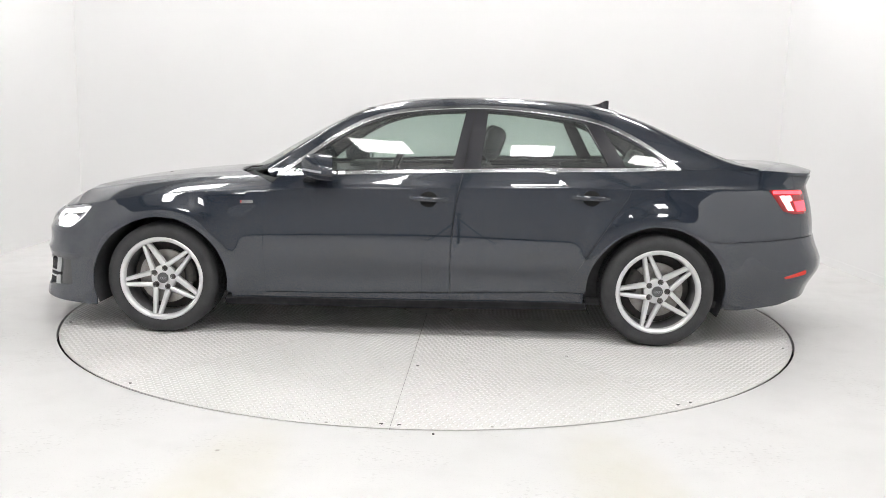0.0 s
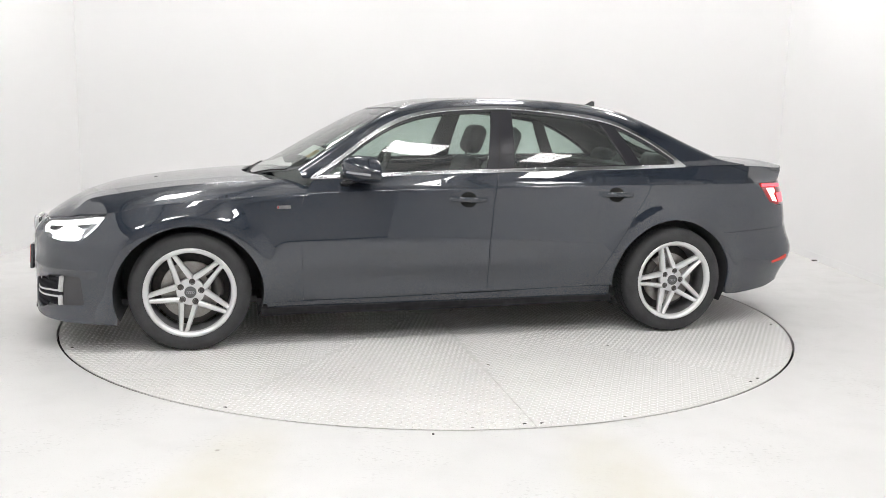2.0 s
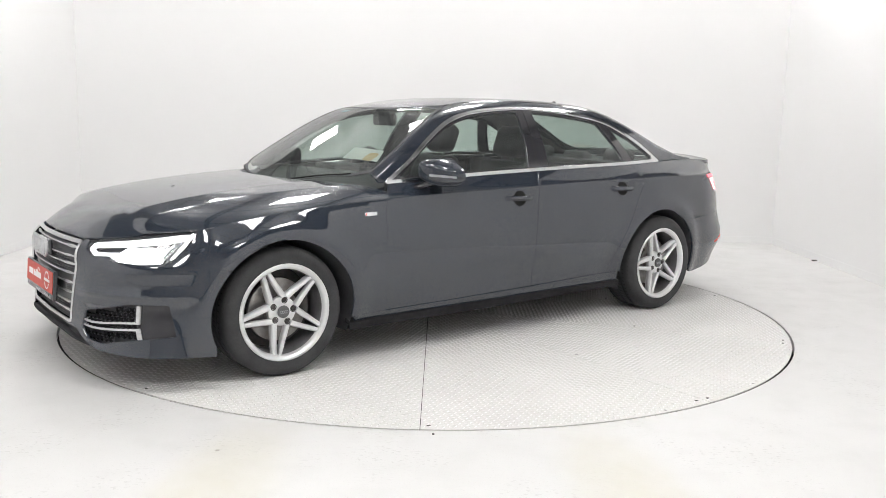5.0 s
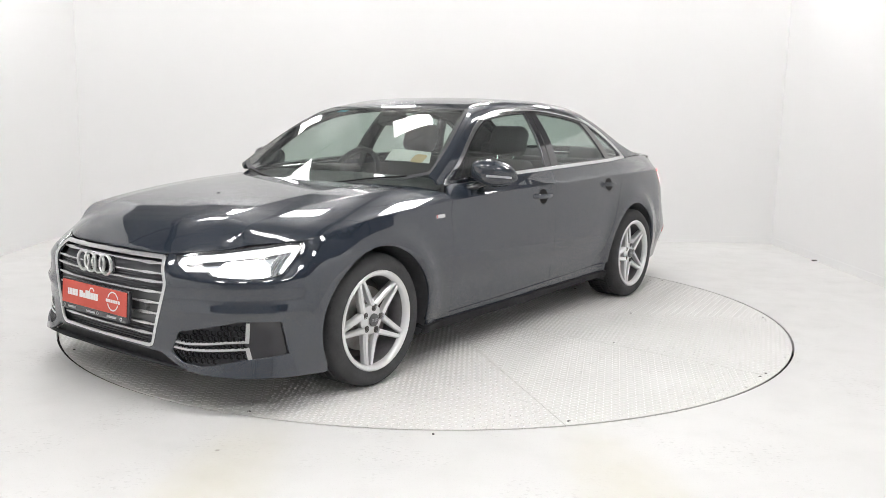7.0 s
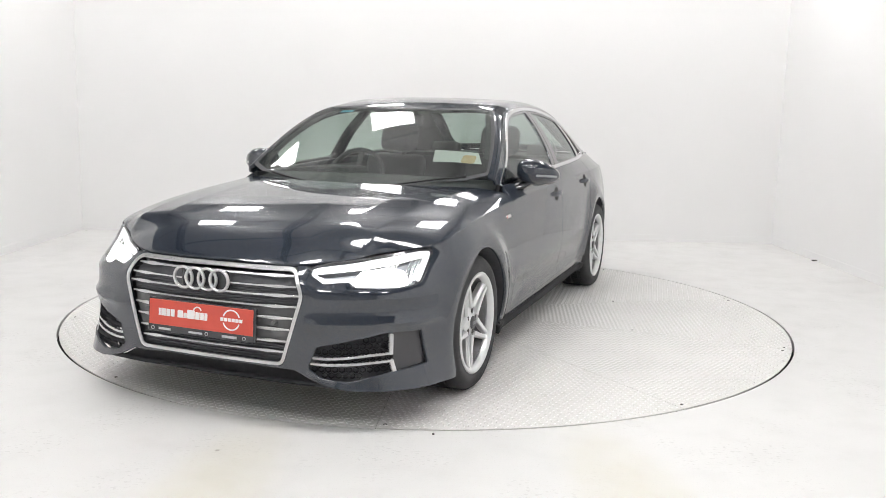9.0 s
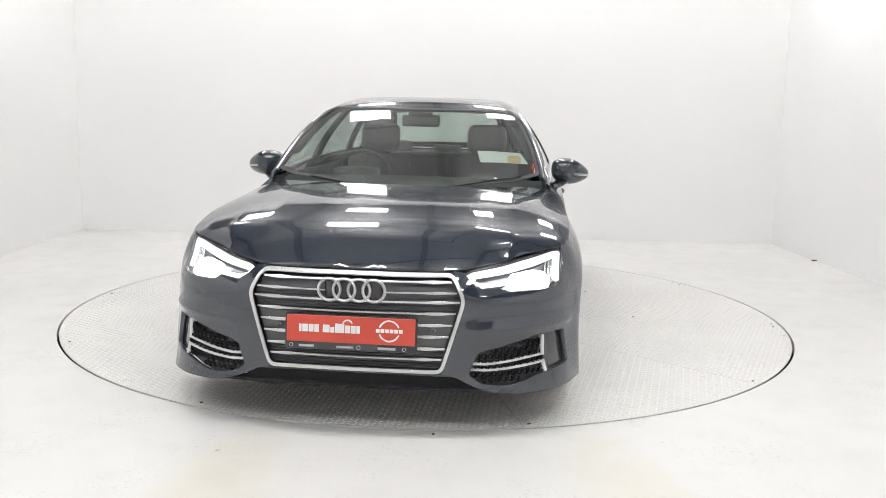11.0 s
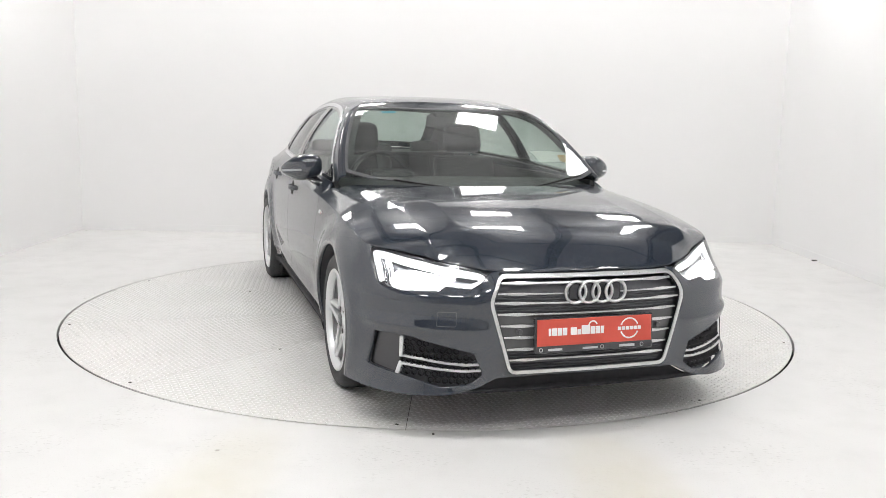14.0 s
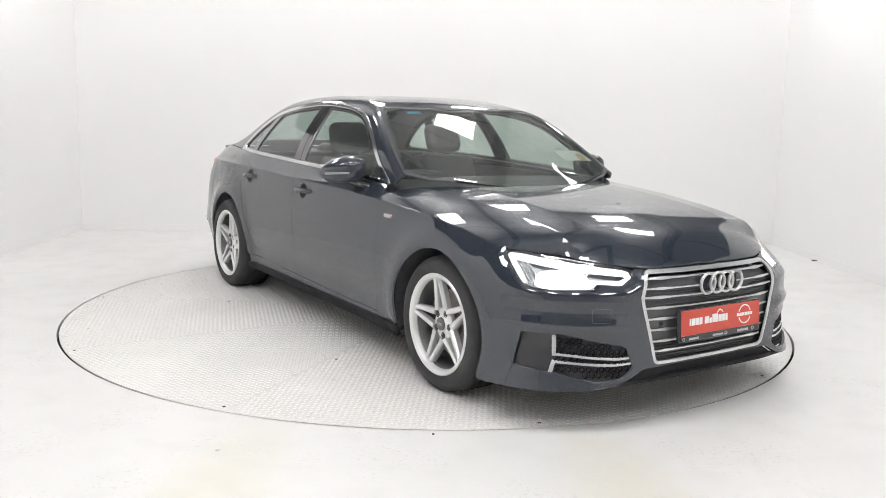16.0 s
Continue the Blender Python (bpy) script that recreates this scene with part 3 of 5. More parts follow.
def build_lights():
    first = None
    for x in (-2.85, -0.93, 0.93, 2.85):
        for y in (-5.7, -2.7, 2.1, 5.2):
            if first is None:
                base = tagged(new("ceiling_light"), "white rectangular LED panel light hung from the roof, switched on", "ceiling light", "studio lights")
                bm = bmesh.new()
                for lo, hi in (((-0.31, -0.44, 0), (-0.29, 0.44, 0.05)), ((0.29, -0.44, 0), (0.31, 0.44, 0.05)), ((-0.29, -0.44, 0), (0.29, -0.42, 0.05)), ((-0.29, 0.42, 0), (0.29, 0.44, 0.05))):
                    box(bm, lo, hi)
                part("frame", bm, LAMP_FRAME, base)
                bm = bmesh.new()
                box(bm, (-0.29, -0.42, 0.012), (0.29, 0.42, 0.02))
                part("diffuser", bm, LED, base, "glowing white diffuser")
                for wx, wy in ((-0.30, -0.4), (0.30, -0.4), (-0.30, 0.4), (0.30, 0.4)):
                    bm = bmesh.new()
                    tube(bm, [(wx, wy, 0.03), (wx, wy, ROOF_Z - LIGHT_Z)], 0.004, 0.004, 6, False, (1, 0, 0))
                    part("hanging_wire", bm, TRUSS, base)
                base.matrix_basis = pose(x, y, LIGHT_Z)
                first = base
            else:
                copy_thing(first, pose(x, y, LIGHT_Z))
    # roof beams and purlins
    for x in (-4.2, -2.0, 0.0, 2.0, 4.2):
        bm = bmesh.new()
        box(bm, (x - 0.07, -14, ROOF_Z - 0.26), (x + 0.07, 9, ROOF_Z - 0.24))
        box(bm, (x - 0.012, -14, ROOF_Z - 0.24), (x + 0.012, 9, ROOF_Z - 0.02))
        box(bm, (x - 0.07, -14, ROOF_Z - 0.02), (x + 0.07, 9, ROOF_Z))
        tagged(part("roof_beam", bm, TRUSS), "dark steel roof beam", "beam", kind="structure")
    for k in range(12):
        y = -12 + k * 1.75
        bm = bmesh.new()
        box(bm, (-9, y - 0.035, ROOF_Z - 0.02), (9, y + 0.035, ROOF_Z + 0.0))
        tagged(part("roof_purlin", bm, TRUSS), "thin dark steel purlin under the roof", "purlin", kind="structure")


LIGHT_Z, ROOF_Z = 4.0, 5.0


# ---------------------------------------------------------------- turntable
def build_turntable():
    table = tagged(new("turntable"), "round white steel tread-plate turntable with radial seams", "turntable")
    rnd = random.Random(5)
    wedges, a0 = 10, radians(88.7)
    V, F = [], []
    for k in range(wedges):
        a = a0 + 2 * math.pi * k / wedges
        b = a + 2 * math.pi / wedges
        bm = bmesh.new()
        steps = 14
        ring = [(DISC_R * math.cos(a + (b - a) * i / steps), DISC_R * math.sin(a + (b - a) * i / steps)) for i in range(steps + 1)]
        ring += [(0.16 * math.cos(b + (a - b) * i / 6), 0.16 * math.sin(b + (a - b) * i / 6)) for i in range(7)]
        ring = shrink(np.array(ring), 0.0015)
        top = [bm.verts.new((x, y, 0.0)) for x, y in ring]
        low = [bm.verts.new((x, y, -0.006)) for x, y in ring]
        bm.faces.new(top)
        for i in range(len(ring)):
            bm.faces.new((top[i], low[i], low[(i + 1) % len(ring)], top[(i + 1) % len(ring)]))
        part("tread_plate", bm, TREAD, table)
        # raised lozenges in alternating directions, on each plate's own grid
        mid = (a + b) / 2
        c, s = math.cos(mid), math.sin(mid)
        pitch = 0.026
        for i in range(int(0.18 / pitch), int(DISC_R / pitch) + 1):
            for j in range(-27, 28):
                u, v = i * pitch, j * pitch
                x, y = u * c - v * s, u * s + v * c
                r, an = math.hypot(x, y), (math.atan2(v, u))
                if r > DISC_R - 0.014 or r < 0.18 or abs(an) > math.pi / wedges - 0.008 / r:
                    continue
                t = mid + (math.pi / 4 if (i + j) % 2 else -math.pi / 4)
                dx, dy, L, W = math.cos(t), math.sin(t), 0.0125, 0.0046
                q = len(V)
                V += [(x + dx * L, y + dy * L, 0.0004), (x - dy * W, y + dx * W, 0.0004), (x - dx * L, y - dy * L, 0.0004), (x + dy * W, y - dx * W, 0.0004),
                      (x + dx * L * 0.5, y + dy * L * 0.5, 0.0032), (x - dx * L * 0.5, y - dy * L * 0.5, 0.0032)]
                F += [(q, q + 1, q + 4), (q + 4, q + 1, q + 5), (q + 1, q + 2, q + 5), (q + 2, q + 3, q + 5), (q + 5, q + 3, q + 4), (q + 3, q, q + 4)]
    tagged(put_mesh("tread_pattern", mesh_of("tread_pattern", V, F, TREAD_TOP), table, "raised lozenges of the tread plate"), kind="stuff")
    bm = bmesh.new()
    bmesh.ops.create_circle(bm, cap_ends=True, segments=48, radius=0.157, matrix=pose(0, 0, -0.001))
    part("centre_plate", bm, TREAD, table)
    # countersunk bolts beside the seams, dark with dirt
    bm = bmesh.new()
    lathe(bm, [(0.0, 0.0022), (0.006, 0.0022), (0.0085, 0.0012), (0.0085, -0.004)], 12, "z")
    bolt = None
    for k in range(wedges):
        for r, side in ((DISC_R - 0.045, 0.035), (DISC_R - 0.05, -0.04), (1.35, 0.04)):
            a = a0 + 2 * math.pi * k / wedges + side / r
            if rnd.random() < 0.35:
                continue
            at = pose(r * math.cos(a), r * math.sin(a), 0)
            if bolt is None:
                bolt = part("plate_bolt", bm, IRON, table, "small dark bolt head", m=at)
            else:
                put_mesh("plate_bolt", bolt.data, table, "small dark bolt head", at)
    return table


# ---------------------------------------------------------------- the saloon
CARM = Matrix.Translation(SHIFT.tolist())


def flat(pts):
    return [(float(sx(x)), z) for x, z in pts]


def nose(pts):
    return [(float(sy(y)), z) for y, z in pts]


def arc(cx, cz, rt, rs, a0, a1, n=22):
    """Arch edge: rt over the wheel, rs beside it."""
    out = []
    for a in np.linspace(radians(a0), radians(a1), n):
        r = rt + (rs - rt) * math.cos(a) ** 4
        out.append((cx + r * math.cos(a), cz + r * math.sin(a)))
    return out


ARCH_F = dict(cx=0.0, cz=0.318, rt=0.358, rs=0.382)
ARCH_R = dict(cx=-2.808, cz=0.318, rt=0.368, rs=0.396)
DLO_X = (-0.645, -0.80, -0.96, -1.12, -1.28, -1.44, -1.6, -1.79, -1.925, -2.09, -2.25, -2.41, -2.51, -2.6, -2.75, -2.85, -2.925)
dlo_z = spl(DLO_X, (0.922, 1.022, 1.139, 1.230, 1.284, 1.310, 1.323, 1.331, 1.327, 1.315, 1.297, 1.272, 1.246, 1.208, 1.128, 1.062, 1.003))
LAMP = nose([(0.440, 0.660), (0.462, 0.628), (0.505, 0.600), (0.600, 0.606), (0.622, 0.588)]) + flat([(0.655, 0.582), (0.58, 0.586), (0.535, 0.600), (0.475, 0.655), (0.425, 0.722)])
HEX = [(0.396, 0.660), (0.434, 0.558), (0.350, 0.268)]


def lamp_top(n=10):
    a, b = float(sx(0.425)), float(sy(0.44))
    return [(s, float(top_z(s)) - 0.002) for s in np.linspace(a, b, n)][1:-1]


def pillar_in(x):
    """How far the painted frame reaches in from the rail."""
    return 0.026 + 0.059 * sstep(-1.10, -1.28, x) + 0.045 * sstep(-2.5, -2.8, x)


def both(fn):
    for sd in (1, -1):
        fn(sd)


def build_body(car):
    lamp = LAMP + lamp_top()
    s_hex = [(float(sy(y)), z) for y, z in HEX]
    # front bumper, one piece round the grille
    right = [(s_hex[0][0], float(top_z(s_hex[0][0])) - 0.002), (float(sy(0.428)), 0.666)] + LAMP[:-1] + flat([(0.45, 0.68), (0.30, 0.56)])
    right += flat(arc(**ARCH_F, a0=38, a1=-18, n=12)) + flat([(0.36, 0.165), (0.50, 0.168)])
    right += nose([(0.70, 0.176), (0.60, 0.182), (0.52, 0.196), (0.46, 0.222), (0.40, 0.254), (0.2, 0.258)])
    hex_r = [s_hex[2], s_hex[1]]
    outer = right + [(-s, z) for s, z in right[::-1]] + [(-s_hex[1][0], s_hex[1][1]), (-s_hex[2][0], s_hex[2][1])] + hex_r
    fog = round_corners(nose([(0.485, 0.352), (0.452, 0.262), (0.50, 0.225), (0.60, 0.212), (0.728, 0.246)]) + flat([(0.52, 0.262), (0.545, 0.405)]) + nose([(0.72, 0.408)]), 0.012)
    fog2 = [(-p[0], p[1]) for p in fog][::-1]
    bumper = panel("front_bumper", flank, outer, PAINT, car, holes=[fog, fog2], step=0.022, gap=0.0005)
    for sd in (1, -1):
        build_fog(bumper, fog, sd)
    tow = np.array(round_corners(nose([(0.555, 0.515), (0.555, 0.458), (0.625, 0.456), (0.625, 0.512)]), 0.008))
    panel("tow_eye_cover", flank, tow.tolist(), TRIM, bumper, holes=[shrink(tow, 0.0013).tolist()], gap=0, off=0.0006, rim=0.001, step=0.02, side=-1, label="seam of the towing-eye cover")
    build_grille(car, s_hex)
    # lower lip and dark duct under the grille
    lip = nose([(0.0, 0.258), (0.395, 0.253), (0.455, 0.221), (0.50, 0.198), (0.0, 0.196)])
    lipl = [(-p[0], p[1]) for p in lip[1:-1]][::-1]
    panel("lower_duct", flank, lip[1:-1] + [(0.0, 0.196)] + lipl + [(0.0, 0.258)], DUCT, car, off=-0.02, rim=0.05, label="black lower air duct")
    blade = nose([(0.0, 0.208), (0.46, 0.208), (0.53, 0.200)]) + nose([(0.53, 0.192), (0.46, 0.194), (0.0, 0.192)])
    panel("chin_blade", flank, blade[1:5] + [(0, 0.192)] + [(-p[0], p[1]) for p in blade[1:5]][::-1] + [(0, 0.208)], DUCT, car, off=0.003, rim=0.09, label="matt black chin spoiler")
    # bonnet
    ss = np.linspace(float(sx(-0.62)), 0.0, 70)
    e = flank(ss, top_z(ss))
    left = [(p[0], p[1]) for p in e]
    rear = [(-0.285 - 0.345 * abs(y / 0.80) ** 2.4, y) for y in np.linspace(-0.80, 0.80, 30)]
    outline = left + [(x, -y) for x, y in left[::-1][1:]] + rear
    folds = [(x, sg * (float(f(x)) + e)) for x in np.arange(-0.30, 0.60, 0.014) for f in (fold_in, fold_out) for sg in (1, -1) for e in (-0.009, -0.003, 0.003, 0.009)]
    bonnet = panel("bonnet", hood, outline, PAINT, car, step=0.017, gap=0.003, rows=folds, label="glossy black bonnet with raised creases")
    bm = bmesh.new()
    lathe(bm, [(0.0, 0.002), (0.008, 0.002), (0.012, 0.0), (0.012, -0.004)], 16, "z", (0, 0, 0))
    zq = float(hood(0.22, 0.02)[2])
    part("washer_jet", bm, TRIM, bonnet, m=Matrix.Translation(SHIFT.tolist()) @ pose(0.22, 0.02, zq))

    def sides(sd):
        # front wing
        cut = [(-0.602, 0.842), (-0.58, 0.766), (-0.583, 0.519), (-0.594, 0.255)]
        top = [(s, float(top_z(s)) - 0.001) for s in np.linspace(float(sx(0.425)), float(sx(-0.60)), 26)]
        wing = top + flat(cut[1:]) + flat([(-0.40, 0.252)]) + flat(arc(**ARCH_F, a0=190, a1=40, n=30)) + flat([(0.30, 0.56), (0.45, 0.68)])
        w = panel("front_wing", flank, wing, PAINT, car, gap=0.001, side=sd)
        badge = flat([(-0.455, 0.778), (-0.525, 0.780), (-0.525, 0.764), (-0.455, 0.762)])
        b = panel("badge", flank, badge, CHROME, w, gap=0, off=0.003, rim=0.004, step=0.02, side=sd, label="small silver badge with a red corner")
        panel("badge_corner", flank, flat([(-0.457, 0.777), (-0.462, 0.777), (-0.462, 0.764), (-0.457, 0.763)]), RED_REFLECTOR, b, gap=0, off=0.0042, rim=0.002, step=0.02, side=sd)
        # doors
        mid = [(-1.643, 0.280), (-1.643, 0.544), (-1.668, 0.797), (-1.702, 0.955)]
        belt = lambda x0, x1, n: [(float(sx(x)), float(belt_z(x)) - 0.004) for x in np.linspace(x0, x1, n)]
        fd = flat([(-0.645, 0.906), (-0.604, 0.845), (-0.58, 0.766), (-0.583, 0.519), (-0.594, 0.258), (-1.0, 0.262)]) + flat(mid) + belt(-1.705, -0.66, 24)
        crease = [(s, float(top_z(s)) + dz) for s in np.arange(float(sx(-0.6)), float(sx(-3.6)), 0.02) for dz in (-0.012, -0.003, 0.003, 0.010)]
        d1 = panel("front_door", flank, fd, PAINT, car, gap=0.0032, side=sd, rows=crease)
        rear_cut = [(-2.20, 0.297), (-2.26, 0.312), (-2.323, 0.364), (-2.441, 0.559), (-2.558, 0.737), (-2.63, 0.84), (-2.652, 0.885), (-2.64, 0.93), (-2.585, 0.983)]
        rd = flat(mid[::-1]) + flat([(-1.9, 0.285)]) + flat(rear_cut) + belt(-2.58, -1.70, 24)
        d2 = panel("rear_door", flank, rd, PAINT, car, gap=0.0032, side=sd, rows=crease)
        build_handle(d1, -1.515, 0.806, sd)
        build_handle(d2, -2.425, 0.832, sd)
        # quarter panel with the tail lamp let in
        q = belt(-2.59, -3.60, 24)
        tail_cut = flat([(-3.455, 0.905), (-3.45, 0.897), (-3.53, 0.785), (-3.60, 0.765), (-3.645, 0.76)])
        s_end = float(sx(-3.645))
        q += [(s_end, 0.972), (s_end, 0.905)] + tail_cut + [(s_end, 0.63)] + flat([(-3.2, 0.605), (-3.03, 0.613)])
        q += flat(arc(**ARCH_R, a0=126, a1=-3, n=30)) + flat([(-2.40, 0.30), (-2.23, 0.300)]) + flat(rear_cut[2:])
        qp = panel("rear_quarter_panel", flank, q, PAINT, car, side=sd, rows=crease)
        if sd < 0:
            flap = np.array(round_corners(flat([(-2.74, 0.885), (-2.90, 0.885), (-2.895, 0.745), (-2.775, 0.745)]), 0.03))
            panel("fuel_flap_seam", flank, flap.tolist(), GROOVE, qp, holes=[shrink(flap, 0.0032).tolist()], gap=0, off=0.0006, rim=0.001, side=sd, label="seam of the fuel flap")
        build_tail_lamp(car, sd)
        # sill
        sill = flat([(-0.40, 0.249), (-1.0, 0.258), (-1.6, 0.272), (-2.2, 0.293), (-2.40, 0.296), (-2.40, 0.235), (-0.40, 0.215)])
        panel("sill", flank, sill, PAINT, car, off=-0.006, side=sd)
        low = flat([(-0.36, 0.222), (-1.4, 0.228), (-2.42, 0.240), (-2.42, 0.20), (-1.4, 0.180), (-0.37, 0.178)])
        panel("sill_blade", flank, low, DUCT, car, off=0.008, rim=0.06, side=sd, label="satin black side skirt")
        # pillars and roof frame in one
        xs = np.linspace(-0.60, -2.925, 70)
        lo = [(x, max(0.0, (float(dlo_z(min(x, -0.645))) - float(belt_z(x))) / (float(rail_z(x)) - float(belt_z(x))))) for x in xs]
        lo += [(x, 0.0) for x in np.linspace(-2.96, -3.40, 8)]
        hi = [(x, 1 + float(pillar_in(x)) / float(rail_y(x))) for x in np.linspace(-3.42, -0.575, 60)]
        panel("roof_frame", cabin, lo + hi, PAINT, car, side=sd, step=0.04, gap=0.001)
        trim_in = [(x, max(0.02, (float(dlo_z(min(x, -0.645))) - float(belt_z(x))) / (float(rail_z(x)) - float(belt_z(x))) + 0.02)) for x in np.linspace(-0.75, -2.90, 50)]
        trim_in += [(x, -0.1) for x in np.linspace(-2.92, -3.38, 6)] + [(x, 1 + 0.08 / float(rail_y(x))) for x in np.linspace(-3.38, -0.72, 50)]
        panel("pillar_lining", cabin, trim_in, DASH, car, side=sd, step=0.07, gap=0, off=-0.028, rim=0.003, label="dark inner pillar lining")
        build_windows(car, sd)
        build_mirror(car, sd)
        # wheel-arch liners
        for A, x0 in ((ARCH_F, "front"), (ARCH_R, "rear")):
            bm = bmesh.new()
            rows = []
            for x, z in arc(A["cx"], A["cz"], A["rt"] + 0.004, A["rs"] + 0.004, -22, 202, 40):
                rows.append([bm.verts.new((x, sd * y, z)) for y in (0.45, 0.70, float(flank(sx(x), max(z, 0.2))[1]) - 0.012)])
            for a, b in zip(rows, rows[1:]):
                for k in range(2):
                    bm.faces.new((a[k], a[k + 1], b[k + 1], b[k]))
            face = [r[0] for r in rows]
            bm.faces.new(face)
            part("wheel_arch_liner", bm, TRIM, car, "matt black wheel-arch liner", m=CARM)
    both(sides)
    # roof, screens and boot lid
    edge = lambda x: float(rail_y(x)) - float(pillar_in(x))
    front = [(-1.09 - 0.10 * (y / 0.57) ** 2, y) for y in np.linspace(-0.545, 0.545, 20)]
    back = [(-2.60 + 0.05 * (y / 0.5) ** 2, y) for y in np.linspace(0.50, -0.50, 16)]
    side = [(x, edge(x)) for x in np.linspace(-1.22, -2.54, 24)]
    panel("roof", cab_top, front + side + back + [(x, -y) for x, y in side[::-1]], PAINT, car, step=0.04, gap=0.001)
    base = [(-0.315 - 0.345 * abs(y / 0.80) ** 2.4, y) for y in np.linspace(-0.712, 0.712, 24)]
    side = [(x, edge(x)) for x in np.linspace(-0.60, -1.17, 14)]
    ws = base + side + [(x - 0.004, y) for x, y in front[::-1]] + [(x, -y) for x, y in side[::-1]]
    ws = [(x + 0.0, y) for x, y in ws]
    screen = panel("windscreen", cab_top, ws, SCREEN_GLASS, car, step=0.05, gap=0.004, rim=0.004)
    seal = dense(ws, 0.05)
    panel("windscreen_seal", cab_top, ws, TRIM, screen, holes=[shrink(seal, 0.022)], gap=0.0015, rim=0.006, off=0.0012, step=0.03, label="black edge band")
    rw_side = [(x, edge(x)) for x in np.linspace(-2.58, -3.34, 16)]
    rw = [(-2.615 + 0.05 * (y / 0.5) ** 2, y) for y in np.linspace(-0.49, 0.49, 14)] + rw_side + [(-3.36, 0.50), (-3.365, 0.0), (-3.36, -0.50)] + [(x, -y) for x, y in rw_side[::-1]]
    rear = panel("rear_screen", cab_top, rw, GLASS, car, step=0.05, gap=0.002, rim=0.004)
    panel("rear_screen_seal", cab_top, rw, GLOSS_BLACK, rear, holes=[shrink(dense(rw, 0.05), 0.03)], gap=0.001, rim=0.006, off=0.0012, step=0.03, label="black edge band")
    # boot lid's upright face and the rear bumper
    s_e = float(PLAN_S[-1])
    tail_a = float(sx(-3.645))
    def tail(u, z):
        """Round the tail from one side to the other; u 0 is the left lamp, the middle at the end of the outline."""
        u = np.asarray(u, float)
        over = u > s_e
        um = np.where(over, 2 * s_e - u, u)
        p = flank(um, np.asarray(z, float))
        p[..., 1] = np.where(over, -p[..., 1], p[..., 1])
        up = np.clip((np.asarray(z) - 0.905) / 0.075, 0, 1)
        p[..., 0] = p[..., 0] - 0.030 * up ** 1.5 * sstep(tail_a - 0.05, tail_a + 0.3, um)
        p[..., 2] = np.asarray(z)
        return p
    lip = tail(np.linspace(tail_a, 2 * s_e - tail_a, 40), np.full(40, 0.972))
    dk = [(x, float(belt_y(x)) - 0.004) for x in np.linspace(-3.36, -3.56, 8)] + [(p[0], p[1]) for p in lip]
    dk += [(x, -float(belt_y(x)) + 0.004) for x in np.linspace(-3.56, -3.36, 8)]
    lid = panel("boot_lid", deck, dk, PAINT, car, step=0.035)
    face = [(tail_a, 0.632), (2 * s_e - tail_a, 0.632)] + [(u, 0.972) for u in np.linspace(2 * s_e - tail_a, tail_a, 10)]
    panel("boot_face", tail, face, PAINT, lid, step=0.04)
    a0 = float(sx(-3.03))
    arch = arc(**ARCH_R, a0=127, a1=188, n=16)
    arch_s = flat(arch)
    bot = flat([(-3.215, 0.215), (-3.30, 0.208), (-3.55, 0.235), (-3.645, 0.262)])
    half = [(s, z) for s, z in arch_s] + bot
    rb = half + [(s_e, 0.28)] + [(2 * s_e - s, z) for s, z in half[::-1]] + [(2 * s_e - tail_a, 0.628), (tail_a, 0.628)] + flat([(-3.2, 0.603)])
    def tail_low(u, z):
        p = tail(u, z)
        sw = 0.05 * np.exp(-((np.asarray(z) - 0.48) / 0.10) ** 2) * sstep(-3.35, -3.7, p[..., 0])
        p[..., 0] -= sw
        return p
    rbump = panel("rear_bumper", tail_low, rb, PAINT, car, step=0.035)
    for sd in (1, -1):
        panel("rear_reflector", tail_low, round_corners(flat([(-3.53, 0.408), (-3.635, 0.446), (-3.645, 0.424), (-3.54, 0.398)]), 0.006), RED_REFLECTOR, rbump, gap=0, off=0.003, rim=0.005, step=0.02, side=sd, label="slim red rear reflector")
    # black scuttle below the windscreen
    cw = [(-0.275 - 0.345 * abs(y / 0.80) ** 2.4, y) for y in np.linspace(-0.76, 0.76, 24)] + [(-0.37 - 0.345 * abs(y / 0.80) ** 2.4, y) for y in np.linspace(0.72, -0.72, 24)]
    scut = panel("scuttle", lambda x, y: np.stack([x, y, 0 * x + np.minimum(cab_top(x, y)[..., 2] - 0.012, hood(x, y)[..., 2] - 0.012)], -1), cw, TRIM, car, step=0.04, label="matt black windscreen scuttle")
    for y0, y1 in ((-0.50, 0.08), (0.10, 0.62)):
        bm = bmesh.new()
        pts = []
        for q in np.linspace(0, 1, 12):
            y = y0 + (y1 - y0) * q
            x = -0.315 - 0.345 * abs(y / 0.80) ** 2.4 - 0.02 * q
            pts.append((x, y, float(cab_top(x, y)[2]) + 0.004))
        tube(bm, pts, 0.0045, 0.0045, 8)
        part("wiper", bm, GROOVE, scut, "black wiper arm", m=CARM)
    # shark-fin aerial
    bm = bmesh.new()
    z0 = float(cab_top(-2.56, 0.0)[2])
    rows = []
    for x, h, w in ((-2.475, 0.0, 0.004), (-2.52, 0.012, 0.016), (-2.56, 0.026, 0.022), (-2.60, 0.058, 0.012), (-2.622, 0.062, 0.008), (-2.612, 0.0, 0.022)):
        zb = float(cab_top(x, 0.0)[2]) - 0.002
        rows.append([bm.verts.new((x, -w, zb)), bm.verts.new((x, -w * 0.35, zb + h)), bm.verts.new((x, w * 0.35, zb + h)), bm.verts.new((x, w, zb))])
